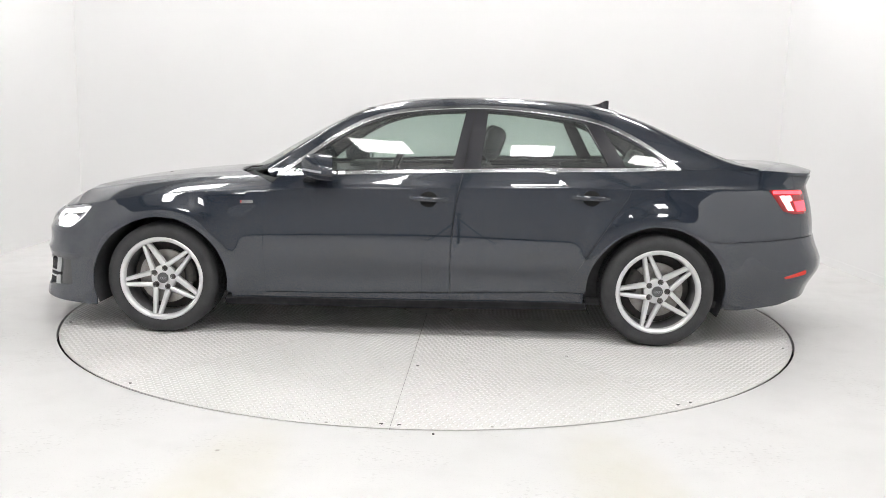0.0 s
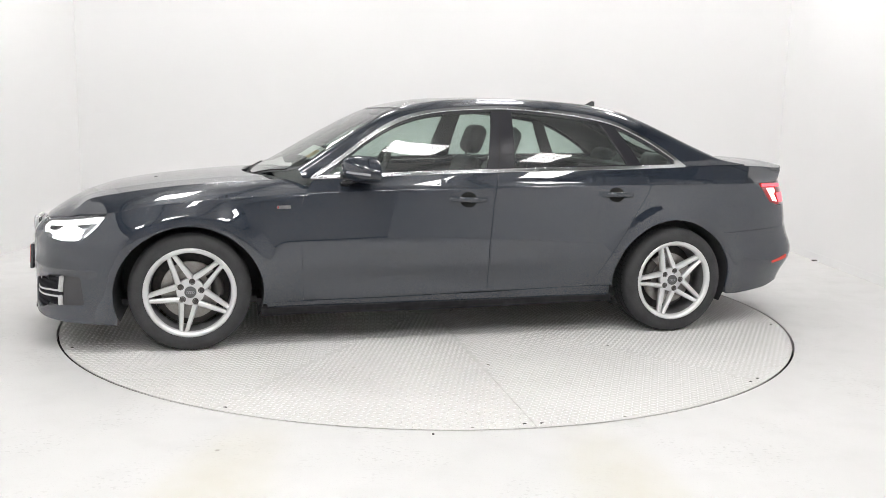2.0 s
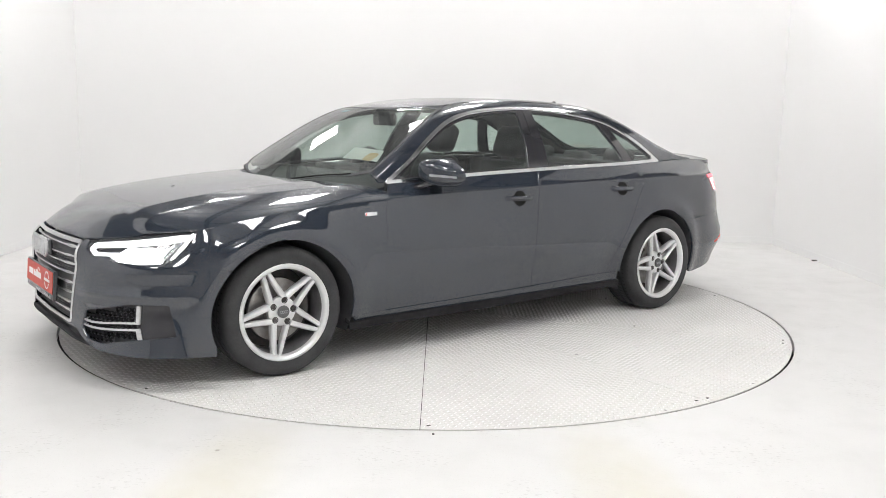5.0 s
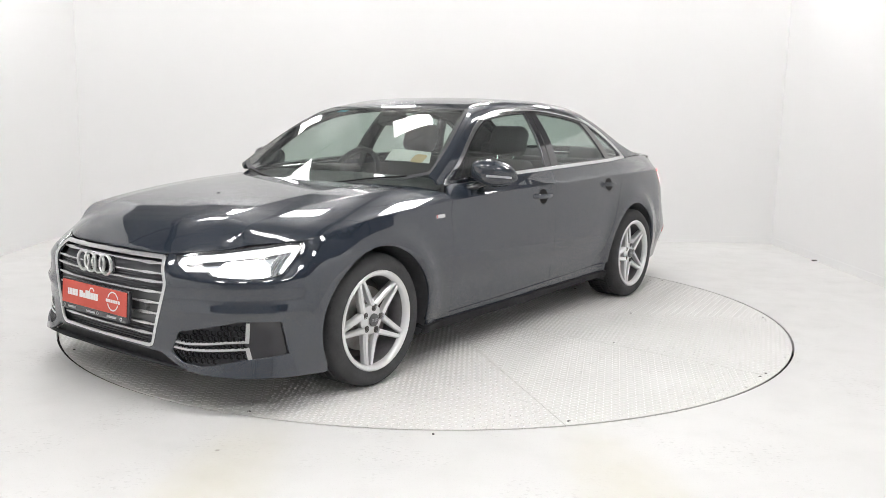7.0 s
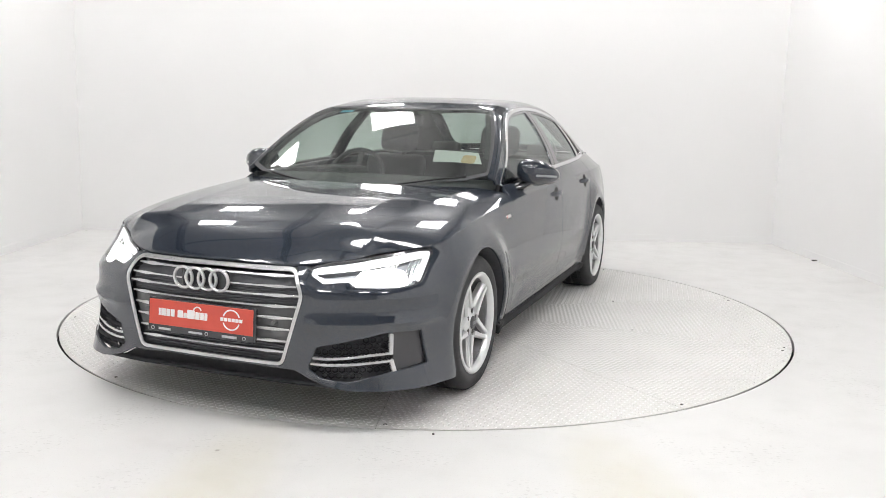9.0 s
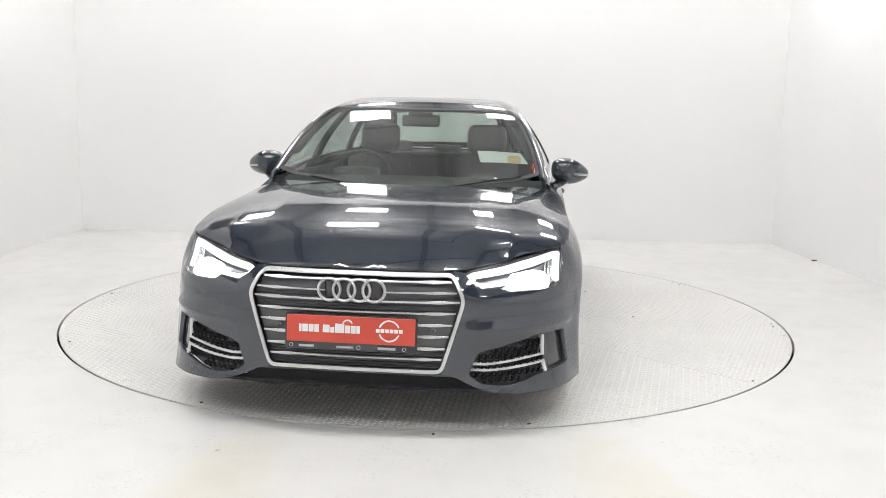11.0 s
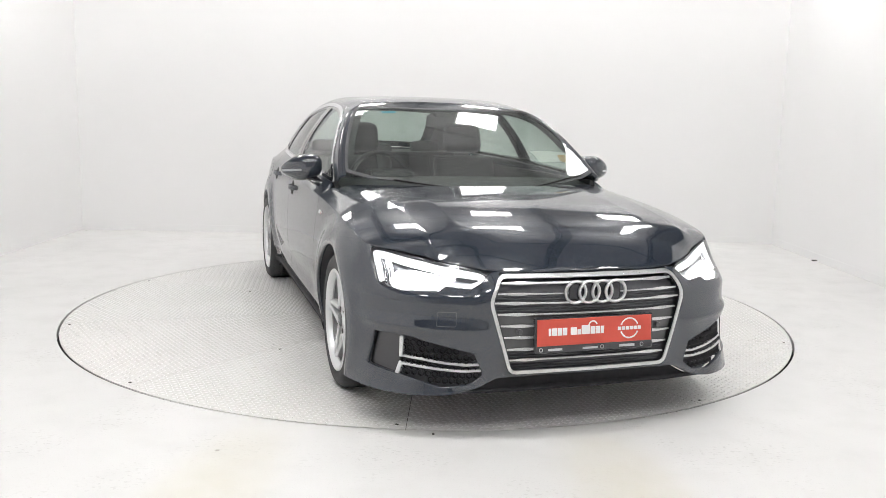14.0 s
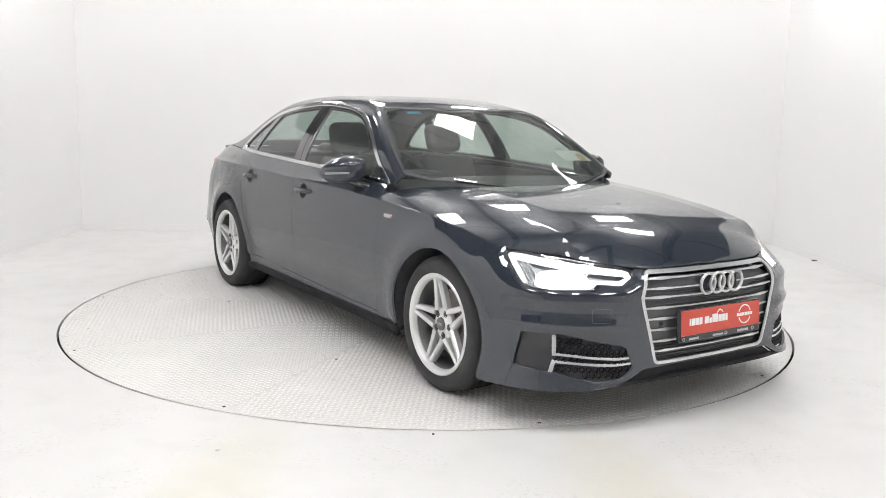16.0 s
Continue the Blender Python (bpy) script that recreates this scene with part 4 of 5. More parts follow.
    for a, b in zip(rows, rows[1:]):
        for k in range(3):
            bm.faces.new((a[k], a[k + 1], b[k + 1], b[k]))
    part("aerial", bm, GLOSS_BLACK, car, "black shark-fin aerial", smooth=True, m=CARM)


def build_fog(bumper, fog, sd):
    """Honeycomb intake with two satin strips and upright ends."""
    f = np.array(fog)
    back = panel("intake_backing", flank, f.tolist(), GRILLE_BACK, bumper, gap=-0.004, off=-0.034, rim=0.004, side=sd)
    c0, c1 = f.min(0), f.max(0)
    rows = []
    pitch = 0.027
    for j in range(int((c1[1] - c0[1]) / (pitch * 0.87)) + 1):
        for i in range(int((c1[0] - c0[0]) / pitch) + 1):
            p = np.array([c0[0] + (i + 0.5 * (j % 2)) * pitch, c0[1] + j * pitch * 0.87])
            if p[0] < float(sy(0.742)) and inside(shrink(dense(f, 0.02), 0.012), p[None])[0]:
                rows.append(p)
    V, F = [], []
    for p in rows:
        for k in range(6):
            a = radians(60 * k + 30)
            for r, o in ((0.0138, -0.016), (0.0108, -0.010), (0.0098, -0.028)):
                q = p + r * np.array([math.cos(a), math.sin(a)])
                w = flank(q[0], q[1]) - np.array([0.8 * -o, 0.45 * -o, 0])
                V.append(w * [1, sd, 1] + SHIFT)
        b = len(V) - 18
        for k in range(6):
            n = (k + 1) % 6
            F += [(b + 3 * k, b + 3 * n, b + 3 * n + 1, b + 3 * k + 1), (b + 3 * k + 1, b + 3 * n + 1, b + 3 * n + 2, b + 3 * k + 2)]
    tagged(put_mesh("honeycomb_mesh", mesh_of("honeycomb_mesh", V, F, GLOSS_BLACK), bumper, "gloss black honeycomb mesh"), kind="stuff")
    e = float(sy(0.745))
    blank = [(e, 0.405), (float(sx(0.548)), 0.404), (float(sx(0.522)), 0.264), (e, 0.250)]
    panel("intake_end_cap", flank, blank, GLOSS_BLACK, bumper, gap=0, off=-0.024, rim=0.03, side=sd)
    for z0, z1, zi, zo, up in ((0.300, 0.300, 0.306, 0.322, 1), (0.278, 0.276, 0.282, 0.292, -1)):
        line = nose([(0.458, zi), (0.52, zi - 0.004), (0.60, (zi + zo) / 2 - 0.006), (0.68, zo - 0.004), (0.738, zo)])
        panel("satin_strip", flank, ribbon(line, 0.0062), SATIN, bumper, gap=0, off=-0.008, rim=0.02, step=0.02, side=sd, label="satin silver strip")
        e = float(sy(0.745))
        up_line = [(e - 0.004, zo - 0.004 * up), (e + 0.0 + (0.0 if up > 0 else 0.010), zo + (0.075 if up > 0 else -0.05))]
        panel("satin_upright", flank, ribbon(up_line, 0.0135), SATIN, bumper, gap=0, off=-0.006, rim=0.022, step=0.02, side=sd, label="satin silver upright")


def build_grille(car, s_hex):
    grille = tagged(new("grille"), "hexagonal grille with chrome frame and blades")
    grille.parent = car
    hx = s_hex + [(-s, z) for s, z in s_hex[::-1]]
    hx = round_corners(hx, 0.03, 5)
    ring = dense(hx, 0.02)
    panel("chrome_frame", flank, shrink(ring, -0.001).tolist(), SATIN, grille, holes=[shrink(ring, 0.0098).tolist()], gap=0, off=0.003, rim=0.008, step=0.02, label="bright chrome surround")
    panel("grille_backing", flank, shrink(ring, 0.004).tolist(), GRILLE_BACK, grille, gap=0, off=-0.036, rim=0.004, step=0.04)

    def half(z):
        return np.interp(z, [s_hex[2][1], s_hex[1][1], s_hex[0][1]], [s_hex[2][0], s_hex[1][0], s_hex[0][0]]) - 0.018
    rad = [(half(0.505), 0.500), (half(0.355), 0.355)]
    panel("sensor_panel", flank, [rad[0], rad[1], (-rad[1][0], 0.355), (-rad[0][0], 0.500)], RADAR, grille, gap=0, off=-0.022, rim=0.02, label="smooth grey sensor panel")
    for z in (0.637, 0.592, 0.552, 0.507, 0.460, 0.413, 0.364, 0.320):
        w = half(z)
        u = np.linspace(-w, w, 41)
        q = np.abs(u) / w
        wide = 0.0036 + 0.0070 * np.exp(-((q - 0.80) / 0.10) ** 2) * (q > 0.55)
        line = np.stack([u, z + 0.0 * q], -1)
        panel("blade", flank, ribbon(line, wide), SATIN, grille, gap=0, off=-0.010, rim=0.006, step=0.03, label="thin chrome blade")
    for k in range(-13, 14):
        z = 0.43 + k * 0.0125
        w = float(half(z))
        if 0.35 < z < 0.505:
            continue
        panel("slot_rib", flank, ribbon([(-w, z), (0, z), (w, z)], 0.003), GRILLE_BACK, grille, gap=0, off=-0.028, rim=0.008, step=0.12)
    emblem = tagged(new("emblem"), "four interlocking chrome rings")
    emblem.parent = grille
    x0 = float(flank(0.0, 0.597)[0]) + 0.012
    bm = bmesh.new()
    box(bm, (x0 - 0.03, -0.115, 0.557), (x0 - 0.012, 0.115, 0.635), 0.01)
    part("emblem_base", bm, GLOSS_BLACK, emblem, m=CARM)
    for k in range(4):
        y = -0.006 + (k - 1.5) * 0.0585
        bm = bmesh.new()
        pts = [(x0 + 0.002 * (k % 2), y + 0.0435 * math.cos(a), 0.597 + 0.0435 * math.sin(a)) for a in np.linspace(0, 2 * math.pi, 40, endpoint=False)]
        tube(bm, pts, 0.0062, 0.0075, 10, True, (1, 0, 0))
        part("ring", bm, SATIN, emblem, smooth=True, m=CARM)
    for sd in (1, -1):
        bm = bmesh.new()
        lathe(bm, [(0, 0.004), (0.009, 0.004), (0.011, 0.0), (0.011, -0.02)], 18, "x")
        p = flank(float(sy(0.31)), 0.437)
        part("parking_sensor", bm, RADAR, grille, m=CARM @ pose(float(p[0]) - 0.008, sd * 0.31, 0.437))
    # dealer plate on its black holder; its names are left as plain bars
    plate = tagged(new("dealer_plate"), "red dealer plate with white bars in a black holder")
    plate.parent = grille
    x1 = 0.898
    M = CARM @ Matrix.Translation((x1, -0.006, 0.43)) @ pose(0, 0, 0, 0, -4, 0)
    bm = bmesh.new()
    box(bm, (-0.02, -0.262, -0.072), (0, 0.262, 0.070), 0.005)
    part("holder", bm, GLOSS_BLACK, plate, "black plate holder", m=M)
    bm = bmesh.new()
    box(bm, (0.0, -0.254, -0.042), (0.0035, 0.254, 0.064), 0.0015, seg=1)
    part("plate_face", bm, PLATE_RED, plate, "flat red plate", m=M)

    def bars(name, items, material, z_off=0.0048):
        for (ya, yb, za, zb) in items:
            bm = bmesh.new()
            box(bm, (0.002, min(ya, yb), za), (z_off, max(ya, yb), zb), 0.0006, seg=1)
            part(name, bm, material, plate, m=M)
    # a name in two words, with taller middle letters, and a second name on its ring
    xs, items = -0.205, []
    for wdt, hgt in ((0.013, 0.03), (0.026, 0.03), (0.022, 0.03), (0.022, 0.03), (0, 0), (0.030, 0.03), (0.018, 0.022), (0.040, 0.036), (0.024, 0.03), (0.021, 0.03), (0.017, 0.03)):
        if wdt:
            items.append((xs, xs + wdt - 0.003, -0.002, -0.002 + hgt))
        xs += wdt if wdt else 0.012
    bars("text_bar", items, WHITE_INK)
    bars("text_bar", [(0.100 + k * 0.018, 0.100 + k * 0.018 + 0.0145, 0.006, 0.020) for k in range(6)], WHITE_INK)
    for a0, a1 in ((20, 160), (200, 340)):
        bm = bmesh.new()
        tube(bm, [(0.0042, 0.152 + 0.040 * math.cos(radians(a)), 0.013 + 0.040 * math.sin(radians(a))) for a in np.linspace(a0, a1, 20)], 0.0032, 0.0012, 8, False, (1, 0, 0))
        part("logo_arc", bm, WHITE_INK, plate, m=M)
    bm = bmesh.new()
    tube(bm, [(0.0042, -0.012 + 0.019 * math.cos(radians(a)), 0.030 + 0.019 * math.sin(radians(a))) for a in np.linspace(20, 170, 14)], 0.003, 0.0012, 8, False, (1, 0, 0))
    part("logo_arc", bm, WHITE_INK, plate, m=M)
    bars("small_text_bar", [(-0.205, -0.145, -0.062, -0.053), (-0.055, 0.012, -0.062, -0.054), (0.108, 0.178, -0.062, -0.052)], GREY_INK, 0.0016)
    for y in (-0.236, 0.032, 0.212):
        bm = bmesh.new()
        lathe(bm, [(0.008, 0.0), (0.008, 0.0016), (0.006, 0.0016), (0.006, 0.0)], 20, "x", (0, y, -0.057))
        part("small_logo", bm, GREY_INK, plate, m=M)


def build_headlamp(car, sd):
    """Inner arm ringed by the running light, then the bright projector block and the outer blade."""
    lamp = tagged(new("headlamp"), "lit white LED headlamp behind a clear cover")
    lamp.parent = car
    outer = LAMP + lamp_top()
    ring = dense(outer, 0.02)
    top = lambda s: float(top_z(s)) - 0.004
    y_s, x_s = (lambda y: float(sy(y))), (lambda x: float(sx(x)))
    strip = dict(gap=0, rim=0.016, step=0.02, side=sd, label="white running-light strip")
    panel("housing", flank, shrink(ring, -0.002).tolist(), GRILLE_BACK, lamp, gap=0, off=-0.075, rim=0.003, step=0.03, side=sd)
    panel("bezel", flank, outer, GLOSS_BLACK, lamp, holes=[shrink(ring, 0.0055).tolist()], gap=0.001, off=-0.003, rim=0.06, step=0.025, side=sd)
    block = [y_s(0.630), x_s(0.515)]
    bowl = [(s, top(s) - 0.030) for s in np.linspace(y_s(0.50), x_s(0.47), 8)] + [(x_s(0.535), 0.612), (x_s(0.60), 0.594), (y_s(0.632), 0.598), (y_s(0.56), 0.622), (y_s(0.51), 0.626)]
    panel("reflector_bowl", flank, bowl, LAMP_SHELL, lamp, gap=0, off=-0.050, rim=0.01, step=0.03, side=sd)
    line = [(s, top(s) - 0.0155) for s in np.linspace(y_s(0.462), x_s(0.448), 14)]
    panel("running_light_top", flank, ribbon(line, np.linspace(0.016, 0.021, 14)), DRL, lamp, off=-0.012, **strip)
    low = [(y_s(0.463), 0.648), (y_s(0.480), 0.628), (y_s(0.512), 0.6165), (y_s(0.57), 0.618), (y_s(0.628), 0.620)]
    panel("running_light_low", flank, ribbon(low, 0.0165), DRL, lamp, off=-0.012, **strip)
    blade = [(x_s(0.444), top(x_s(0.444)) - 0.018), (x_s(0.492), 0.664), (x_s(0.538), 0.612)]
    panel("running_light_outer", flank, ribbon(blade, 0.017), DRL, lamp, off=-0.012, **strip)
    for k in range(3):
        fin = [(x_s(0.478 + 0.026 * k), top(x_s(0.478 + 0.026 * k)) - 0.030), (x_s(0.518 + 0.024 * k), 0.662 - 0.004 * k), (x_s(0.556 + 0.022 * k), 0.614 - 0.005 * k)]
        panel("light_guide_fin", flank, ribbon(fin, 0.007), CHROME, lamp, gap=0, off=-0.024, rim=0.014, step=0.02, side=sd, label="bright light-guide fin")
    beam = [(block[0] + 0.004, 0.598), (block[0] - 0.002, 0.630), (block[0] + 0.03, 0.656), (x_s(0.640), 0.664), (x_s(0.585), 0.652), (x_s(0.580), 0.618), (x_s(0.610), 0.594), (x_s(0.655), 0.592)]
    panel("projector", flank, round_corners(beam, 0.014), BEAM, lamp, gap=0, off=-0.018, rim=0.02, step=0.02, side=sd, label="bright main-beam projector block")
    panel("lamp_cover", flank, outer, LENS, lamp, gap=0.002, rim=0.006, step=0.02, side=sd, label="clear polycarbonate cover")


def build_tail_lamp(car, sd):
    lamp = tagged(new("tail_lamp"), "lit red wrap-around tail lamp")
    lamp.parent = car
    out = flat([(-3.456, 0.902), (-3.535, 0.782), (-3.60, 0.766), (-3.70, 0.764), (-3.72, 0.902)])
    panel("red_lens", flank, out, RED_LENS, lamp, gap=0.001, step=0.02, side=sd, label="dark red lens")
    panel("light_strip_upper", flank, ribbon(flat([(-3.475, 0.888), (-3.56, 0.888), (-3.62, 0.886), (-3.70, 0.884)]), 0.016), TAIL_GLOW, lamp, gap=0, off=0.002, rim=0.004, step=0.02, side=sd)
    panel("light_strip_hot", flank, flat([(-3.515, 0.868), (-3.59, 0.868), (-3.60, 0.845), (-3.575, 0.835), (-3.60, 0.785), (-3.56, 0.790)]), TAIL_HOT, lamp, gap=0, off=0.002, rim=0.004, step=0.02, side=sd, label="white-hot light bar")
    panel("light_strip_lower", flank, flat([(-3.61, 0.835), (-3.70, 0.838), (-3.70, 0.782), (-3.625, 0.782)]), TAIL_GLOW, lamp, gap=0, off=0.002, rim=0.004, step=0.02, side=sd)


def build_handle(door, x, z, sd):
    handle = tagged(new("door_handle"), "black pull handle over a disc of painted recess shade")
    handle.parent = door
    y = float(flank(sx(x), z)[1])
    bm = bmesh.new()
    # no hollow is cut: a near-black disc on the door paints the recess's shade
    cup_shade = [(float(sx(x + 0.050 * math.cos(a))), z + 0.004 + 0.043 * math.sin(a)) for a in np.linspace(0, 2 * math.pi, 24, endpoint=False)]
    panel("cup_shade", flank, cup_shade, GROOVE, handle, gap=0, off=0.0012, rim=0.002, step=0.02, side=sd, label="flat dark disc painted as the shade of the handle recess")
    pts = []
    for q in np.linspace(0, 1, 15):
        px = x + 0.105 - 0.21 * q
        pts.append((px, sd * (float(flank(sx(px), z)[1]) + 0.030 * math.sin(math.pi * q) ** 0.45 - 0.006), z + 0.006 + 0.006 * (0.5 - q)))
    tube(bm, pts, 0.009, 0.0145, 12, False, (0, 0, 1))
    part("grip", bm, PAINT, handle, "glossy black grip", smooth=True, m=CARM)


def build_windows(car, sd):
    win = tagged(new("side_windows"), "green-tinted side windows in a chrome surround")
    win.parent = car
    # outline of the whole side glazing
    xs = np.linspace(-0.655, -2.915, 60)
    up = [(x, float(dlo_z(x)) - 0.004) for x in xs]
    dn = [(x, float(belt_z(x)) + 0.004) for x in np.linspace(-2.91, -0.665, 30)]
    d = lambda x: float(dlo_z(x)) - 0.022
    b = lambda x: float(belt_z(x)) + 0.020
    g1 = [(-0.735, b(-0.735)), *[(x, d(x)) for x in np.linspace(-0.775, -1.715, 22)], (-1.642, b(-1.64))]
    g2 = [(-1.80, b(-1.8)), *[(x, d(x)) for x in np.linspace(-1.838, -2.40, 14)], (-2.515, 1.04), (-2.53, b(-2.53))]
    g3 = [(-2.625, b(-2.62)), *[(x, d(x)) for x in np.linspace(-2.495, -2.83, 10)], (-2.865, b(-2.86))]
    frame_ob = panel("window_frame", cab_side, up + dn, GLOSS_BLACK, win, holes=[g1, g2, g3], gap=0.0, off=-0.002, rim=0.02, side=sd, label="gloss black window frame and pillar trim")
    panel("door_seam", cab_side, ribbon([(-1.705, float(belt_z(-1.7)) + 0.004), (-1.735, 1.15), (-1.775, float(dlo_z(-1.775)))], 0.004), GROOVE, frame_ob, gap=0, off=-0.0015, rim=0.001, side=sd)
    for nm, g in (("front_door_glass", g1), ("rear_door_glass", g2), ("quarter_glass", g3)):
        panel(nm, cab_side, g, GLASS, win, gap=-0.003, off=-0.008, rim=0.003, step=0.05, side=sd)
    top = [(x, float(dlo_z(x)) - 0.001) for x in np.linspace(-0.655, -2.90, 80)] + [(-2.922, float(dlo_z(-2.92)) + 0.0)]
    panel("chrome_strip_upper", cab_side, ribbon(top, 0.017), CHROME, win, gap=0, off=0.005, rim=0.012, step=0.03, side=sd, label="bright chrome window strip")
    low = [(x, float(belt_z(x)) + 0.004) for x in np.linspace(-0.645, -2.93, 60)]
    panel("chrome_strip_lower", cab_side, ribbon(low, 0.017), CHROME, win, gap=0, off=0.005, rim=0.012, step=0.03, side=sd, label="bright chrome window strip")
    panel("chrome_corner", cab_side, round_corners([(-2.86, float(belt_z(-2.86)) + 0.010), (-2.868, 1.042), (-2.905, 1.026), (-2.945, 0.999), (-2.93, 0.993)], 0.006), CHROME, win, gap=0, off=0.0055, rim=0.012, step=0.02, side=sd)


def build_mirror(car, sd):
    mir = tagged(new("door_mirror"), "glossy black door mirror")
    mir.parent = car
    bm = bmesh.new()
    bmesh.ops.create_uvsphere(bm, u_segments=36, v_segments=24, radius=1.0)

    def housing(x, y, z):
        x, y, z = (math.copysign(abs(v) ** 0.80, v) for v in (x, y, z))
        x = max(x, -0.28)                            # flat glass side towards the rear
        lx = 0.135 * (1 - 0.34 * max(0, y))
        hz = 0.076 * (1 - 0.46 * max(0.0, y) ** 1.3)
        return (-0.942 + lx * x - 0.03 * y, sd * (0.900 + 0.108 * y), 0.970 + hz * (abs(z) ** 0.85 * (1 if z > 0 else -0.95)) - 0.012 * y + 0.010 * x)

    for v in bm.verts:
        v.co = Vector(housing(*v.co))
    shell = part("shell", bm, PAINT, mir, smooth=True, m=CARM)
    bm = bmesh.new()
    pts = [(-0.990, sd * (0.900 + 0.094 * math.cos(a)), 0.970 + 0.063 * math.sin(a) - 0.012 * math.cos(a)) for a in np.linspace(0, 2 * math.pi, 28, endpoint=False)]
    bm.faces.new([bm.verts.new(p) for p in pts])
    part("mirror_glass", bm, CHROME, mir, "mirror glass", m=CARM)
    bm = bmesh.new()
    tube(bm, [(-0.83, sd * 0.795, 0.890), (-0.845, sd * 0.83, 0.902), (-0.885, sd * 0.855, 0.918), (-0.905, sd * 0.872, 0.935)], 0.042, 0.020, 14, False, (0, 0, 1))
    part("stalk", bm, GLOSS_BLACK, mir, "black mirror foot", smooth=True, m=CARM)
    bm = bmesh.new()
    tube(bm, [housing(math.cos(a), math.sin(a), -0.10) for a in np.linspace(0.1, 1.25, 10)], 0.004, 0.006, 8)
    part("indicator", bm, LAMP_SHELL, mir, "slim indicator lens", smooth=True, m=CARM)


# ---------------------------------------------------------------- wheels
def build_wheel(car, x, y, tip, sd):
    wheel = tagged(new("wheel"), "silver five-twin-spoke alloy wheel with black tyre")
    wheel.parent = car
    M = CARM @ pose(x, sd * y, 0.318) @ (Matrix.Identity(4) if sd > 0 else Matrix.Diagonal((1, -1, 1, 1)))
    R, rim = 0.319, 0.2385
    bm = bmesh.new()
    tyre = [(rim - 0.006, 0.008), (rim + 0.004, 0.012), (rim + 0.014, 0.016), (rim + 0.035, 0.020), (rim + 0.055, 0.015), (R - 0.014, 0.004), (R - 0.004, -0.010), (R - 0.0008, -0.025),
            (R, -0.055), (R, -0.060), (R - 0.007, -0.062), (R - 0.007, -0.070), (R, -0.072), (R + 0.0005, -0.115), (R - 0.007, -0.117), (R - 0.007, -0.125), (R + 0.0005, -0.127),
            (R, -0.170), (R - 0.007, -0.172), (R - 0.007, -0.180), (R, -0.182), (R - 0.001, -0.205), (R - 0.012, -0.225), (rim + 0.03, -0.238), (rim - 0.006, -0.225)]
    lathe(bm, tyre, 96)
    part("tyre", bm, RUBBER, wheel, "black low-profile tyre", smooth=True, m=M)
    # shoulder sipes
    V, F = [], []
    for k in range(72):
        a = 2 * math.pi * k / 72
        for y0, y1, sk in ((-0.006, -0.054, 0.02), (-0.075, -0.112, 0.03), (-0.130, -0.168, -0.03), (-0.184, -0.215, -0.02)):
            b = len(V)
            for yy, da in ((y0, 0), (y1, sk)):
                for dd in (-0.0075, 0.0075):
                    t = a + da + dd
                    r = R + 0.0012 if yy < -0.02 else R - 0.0055
                    V.append((r * math.cos(t), yy, r * math.sin(t)))
            F.append((b, b + 1, b + 3, b + 2))
    me = mesh_of("tread_sipes", V, F, GROOVE)
    tagged(put_mesh("tread_sipes", me, wheel, "fine tread cuts", M), kind="stuff")
    bm = bmesh.new()
    lathe(bm, [(rim - 0.001, 0.006), (rim + 0.0015, 0.012), (rim - 0.003, 0.0165), (rim - 0.010, 0.0165), (rim - 0.020, 0.010), (rim - 0.024, 0.004), (rim - 0.028, -0.012), (rim - 0.020, -0.022)], 80)
    part("rim_lip", bm, ALLOY, wheel, smooth=True, m=M)
    bm = bmesh.new()
    lathe(bm, [(rim - 0.0205, -0.020), (rim - 0.032, -0.06), (rim - 0.030, -0.15), (rim - 0.008, -0.21)], 64)
    part("barrel", bm, ALLOY_DARK, wheel, smooth=True, m=M)
    # ten arms in five pairs, apart at the hub and together at the rim
    for k in range(5):
        th = radians(tip + 72 * k)
        bm = bmesh.new()
        for e in (-1, 1):
            rows = []
            for q in np.linspace(0, 1, 7):
                r = 0.064 + (rim - 0.020 - 0.064) * q
                off = e * (0.0375 * (1 - q) + 0.0140 * q)
                hw = 0.0150 * (1 - q) + 0.0112 * q
                yy = -0.012 + 0.012 * q - 0.010 * (1 - q) * q
                c = Vector((r * math.cos(th) - off * math.sin(th), 0, r * math.sin(th) + off * math.cos(th)))
                w = Vector((-math.sin(th), 0, math.cos(th))) * hw
                inn, outp = c - w * e, c + w * e
                rows.append([bm.verts.new((*(p.x, yy + dy, p.z),)) for p, dy in ((inn, -0.030), (inn, -0.004), (inn + w * e * 0.35, 0.0), (outp - w * e * 0.55, 0.0), (outp, -0.010), (outp, -0.034))])
            for a, b in zip(rows, rows[1:]):
                for j in range(6):
                    bm.faces.new((a[j], a[(j + 1) % 6], b[(j + 1) % 6], b[j]))
            bm.faces.new(rows[0]), bm.faces.new(rows[-1])
        part("twin_spoke", bm, ALLOY, wheel, m=M)
    bm = bmesh.new()
    lathe(bm, [(0.0, -0.012), (0.030, -0.012), (0.034, -0.020), (0.060, -0.022), (0.072, -0.028), (0.074, -0.05)], 50)
    part("hub", bm, ALLOY, wheel, smooth=True, m=M)
    bm = bmesh.new()
    lathe(bm, [(0.0, -0.004), (0.024, -0.0045), (0.030, -0.007), (0.031, -0.014)], 36)
    cap = part("centre_cap", bm, RADAR, wheel, "dark grey centre cap", smooth=True, m=M)
    for k in range(4):
        bm = bmesh.new()
        cx = (k - 1.5) * 0.0095
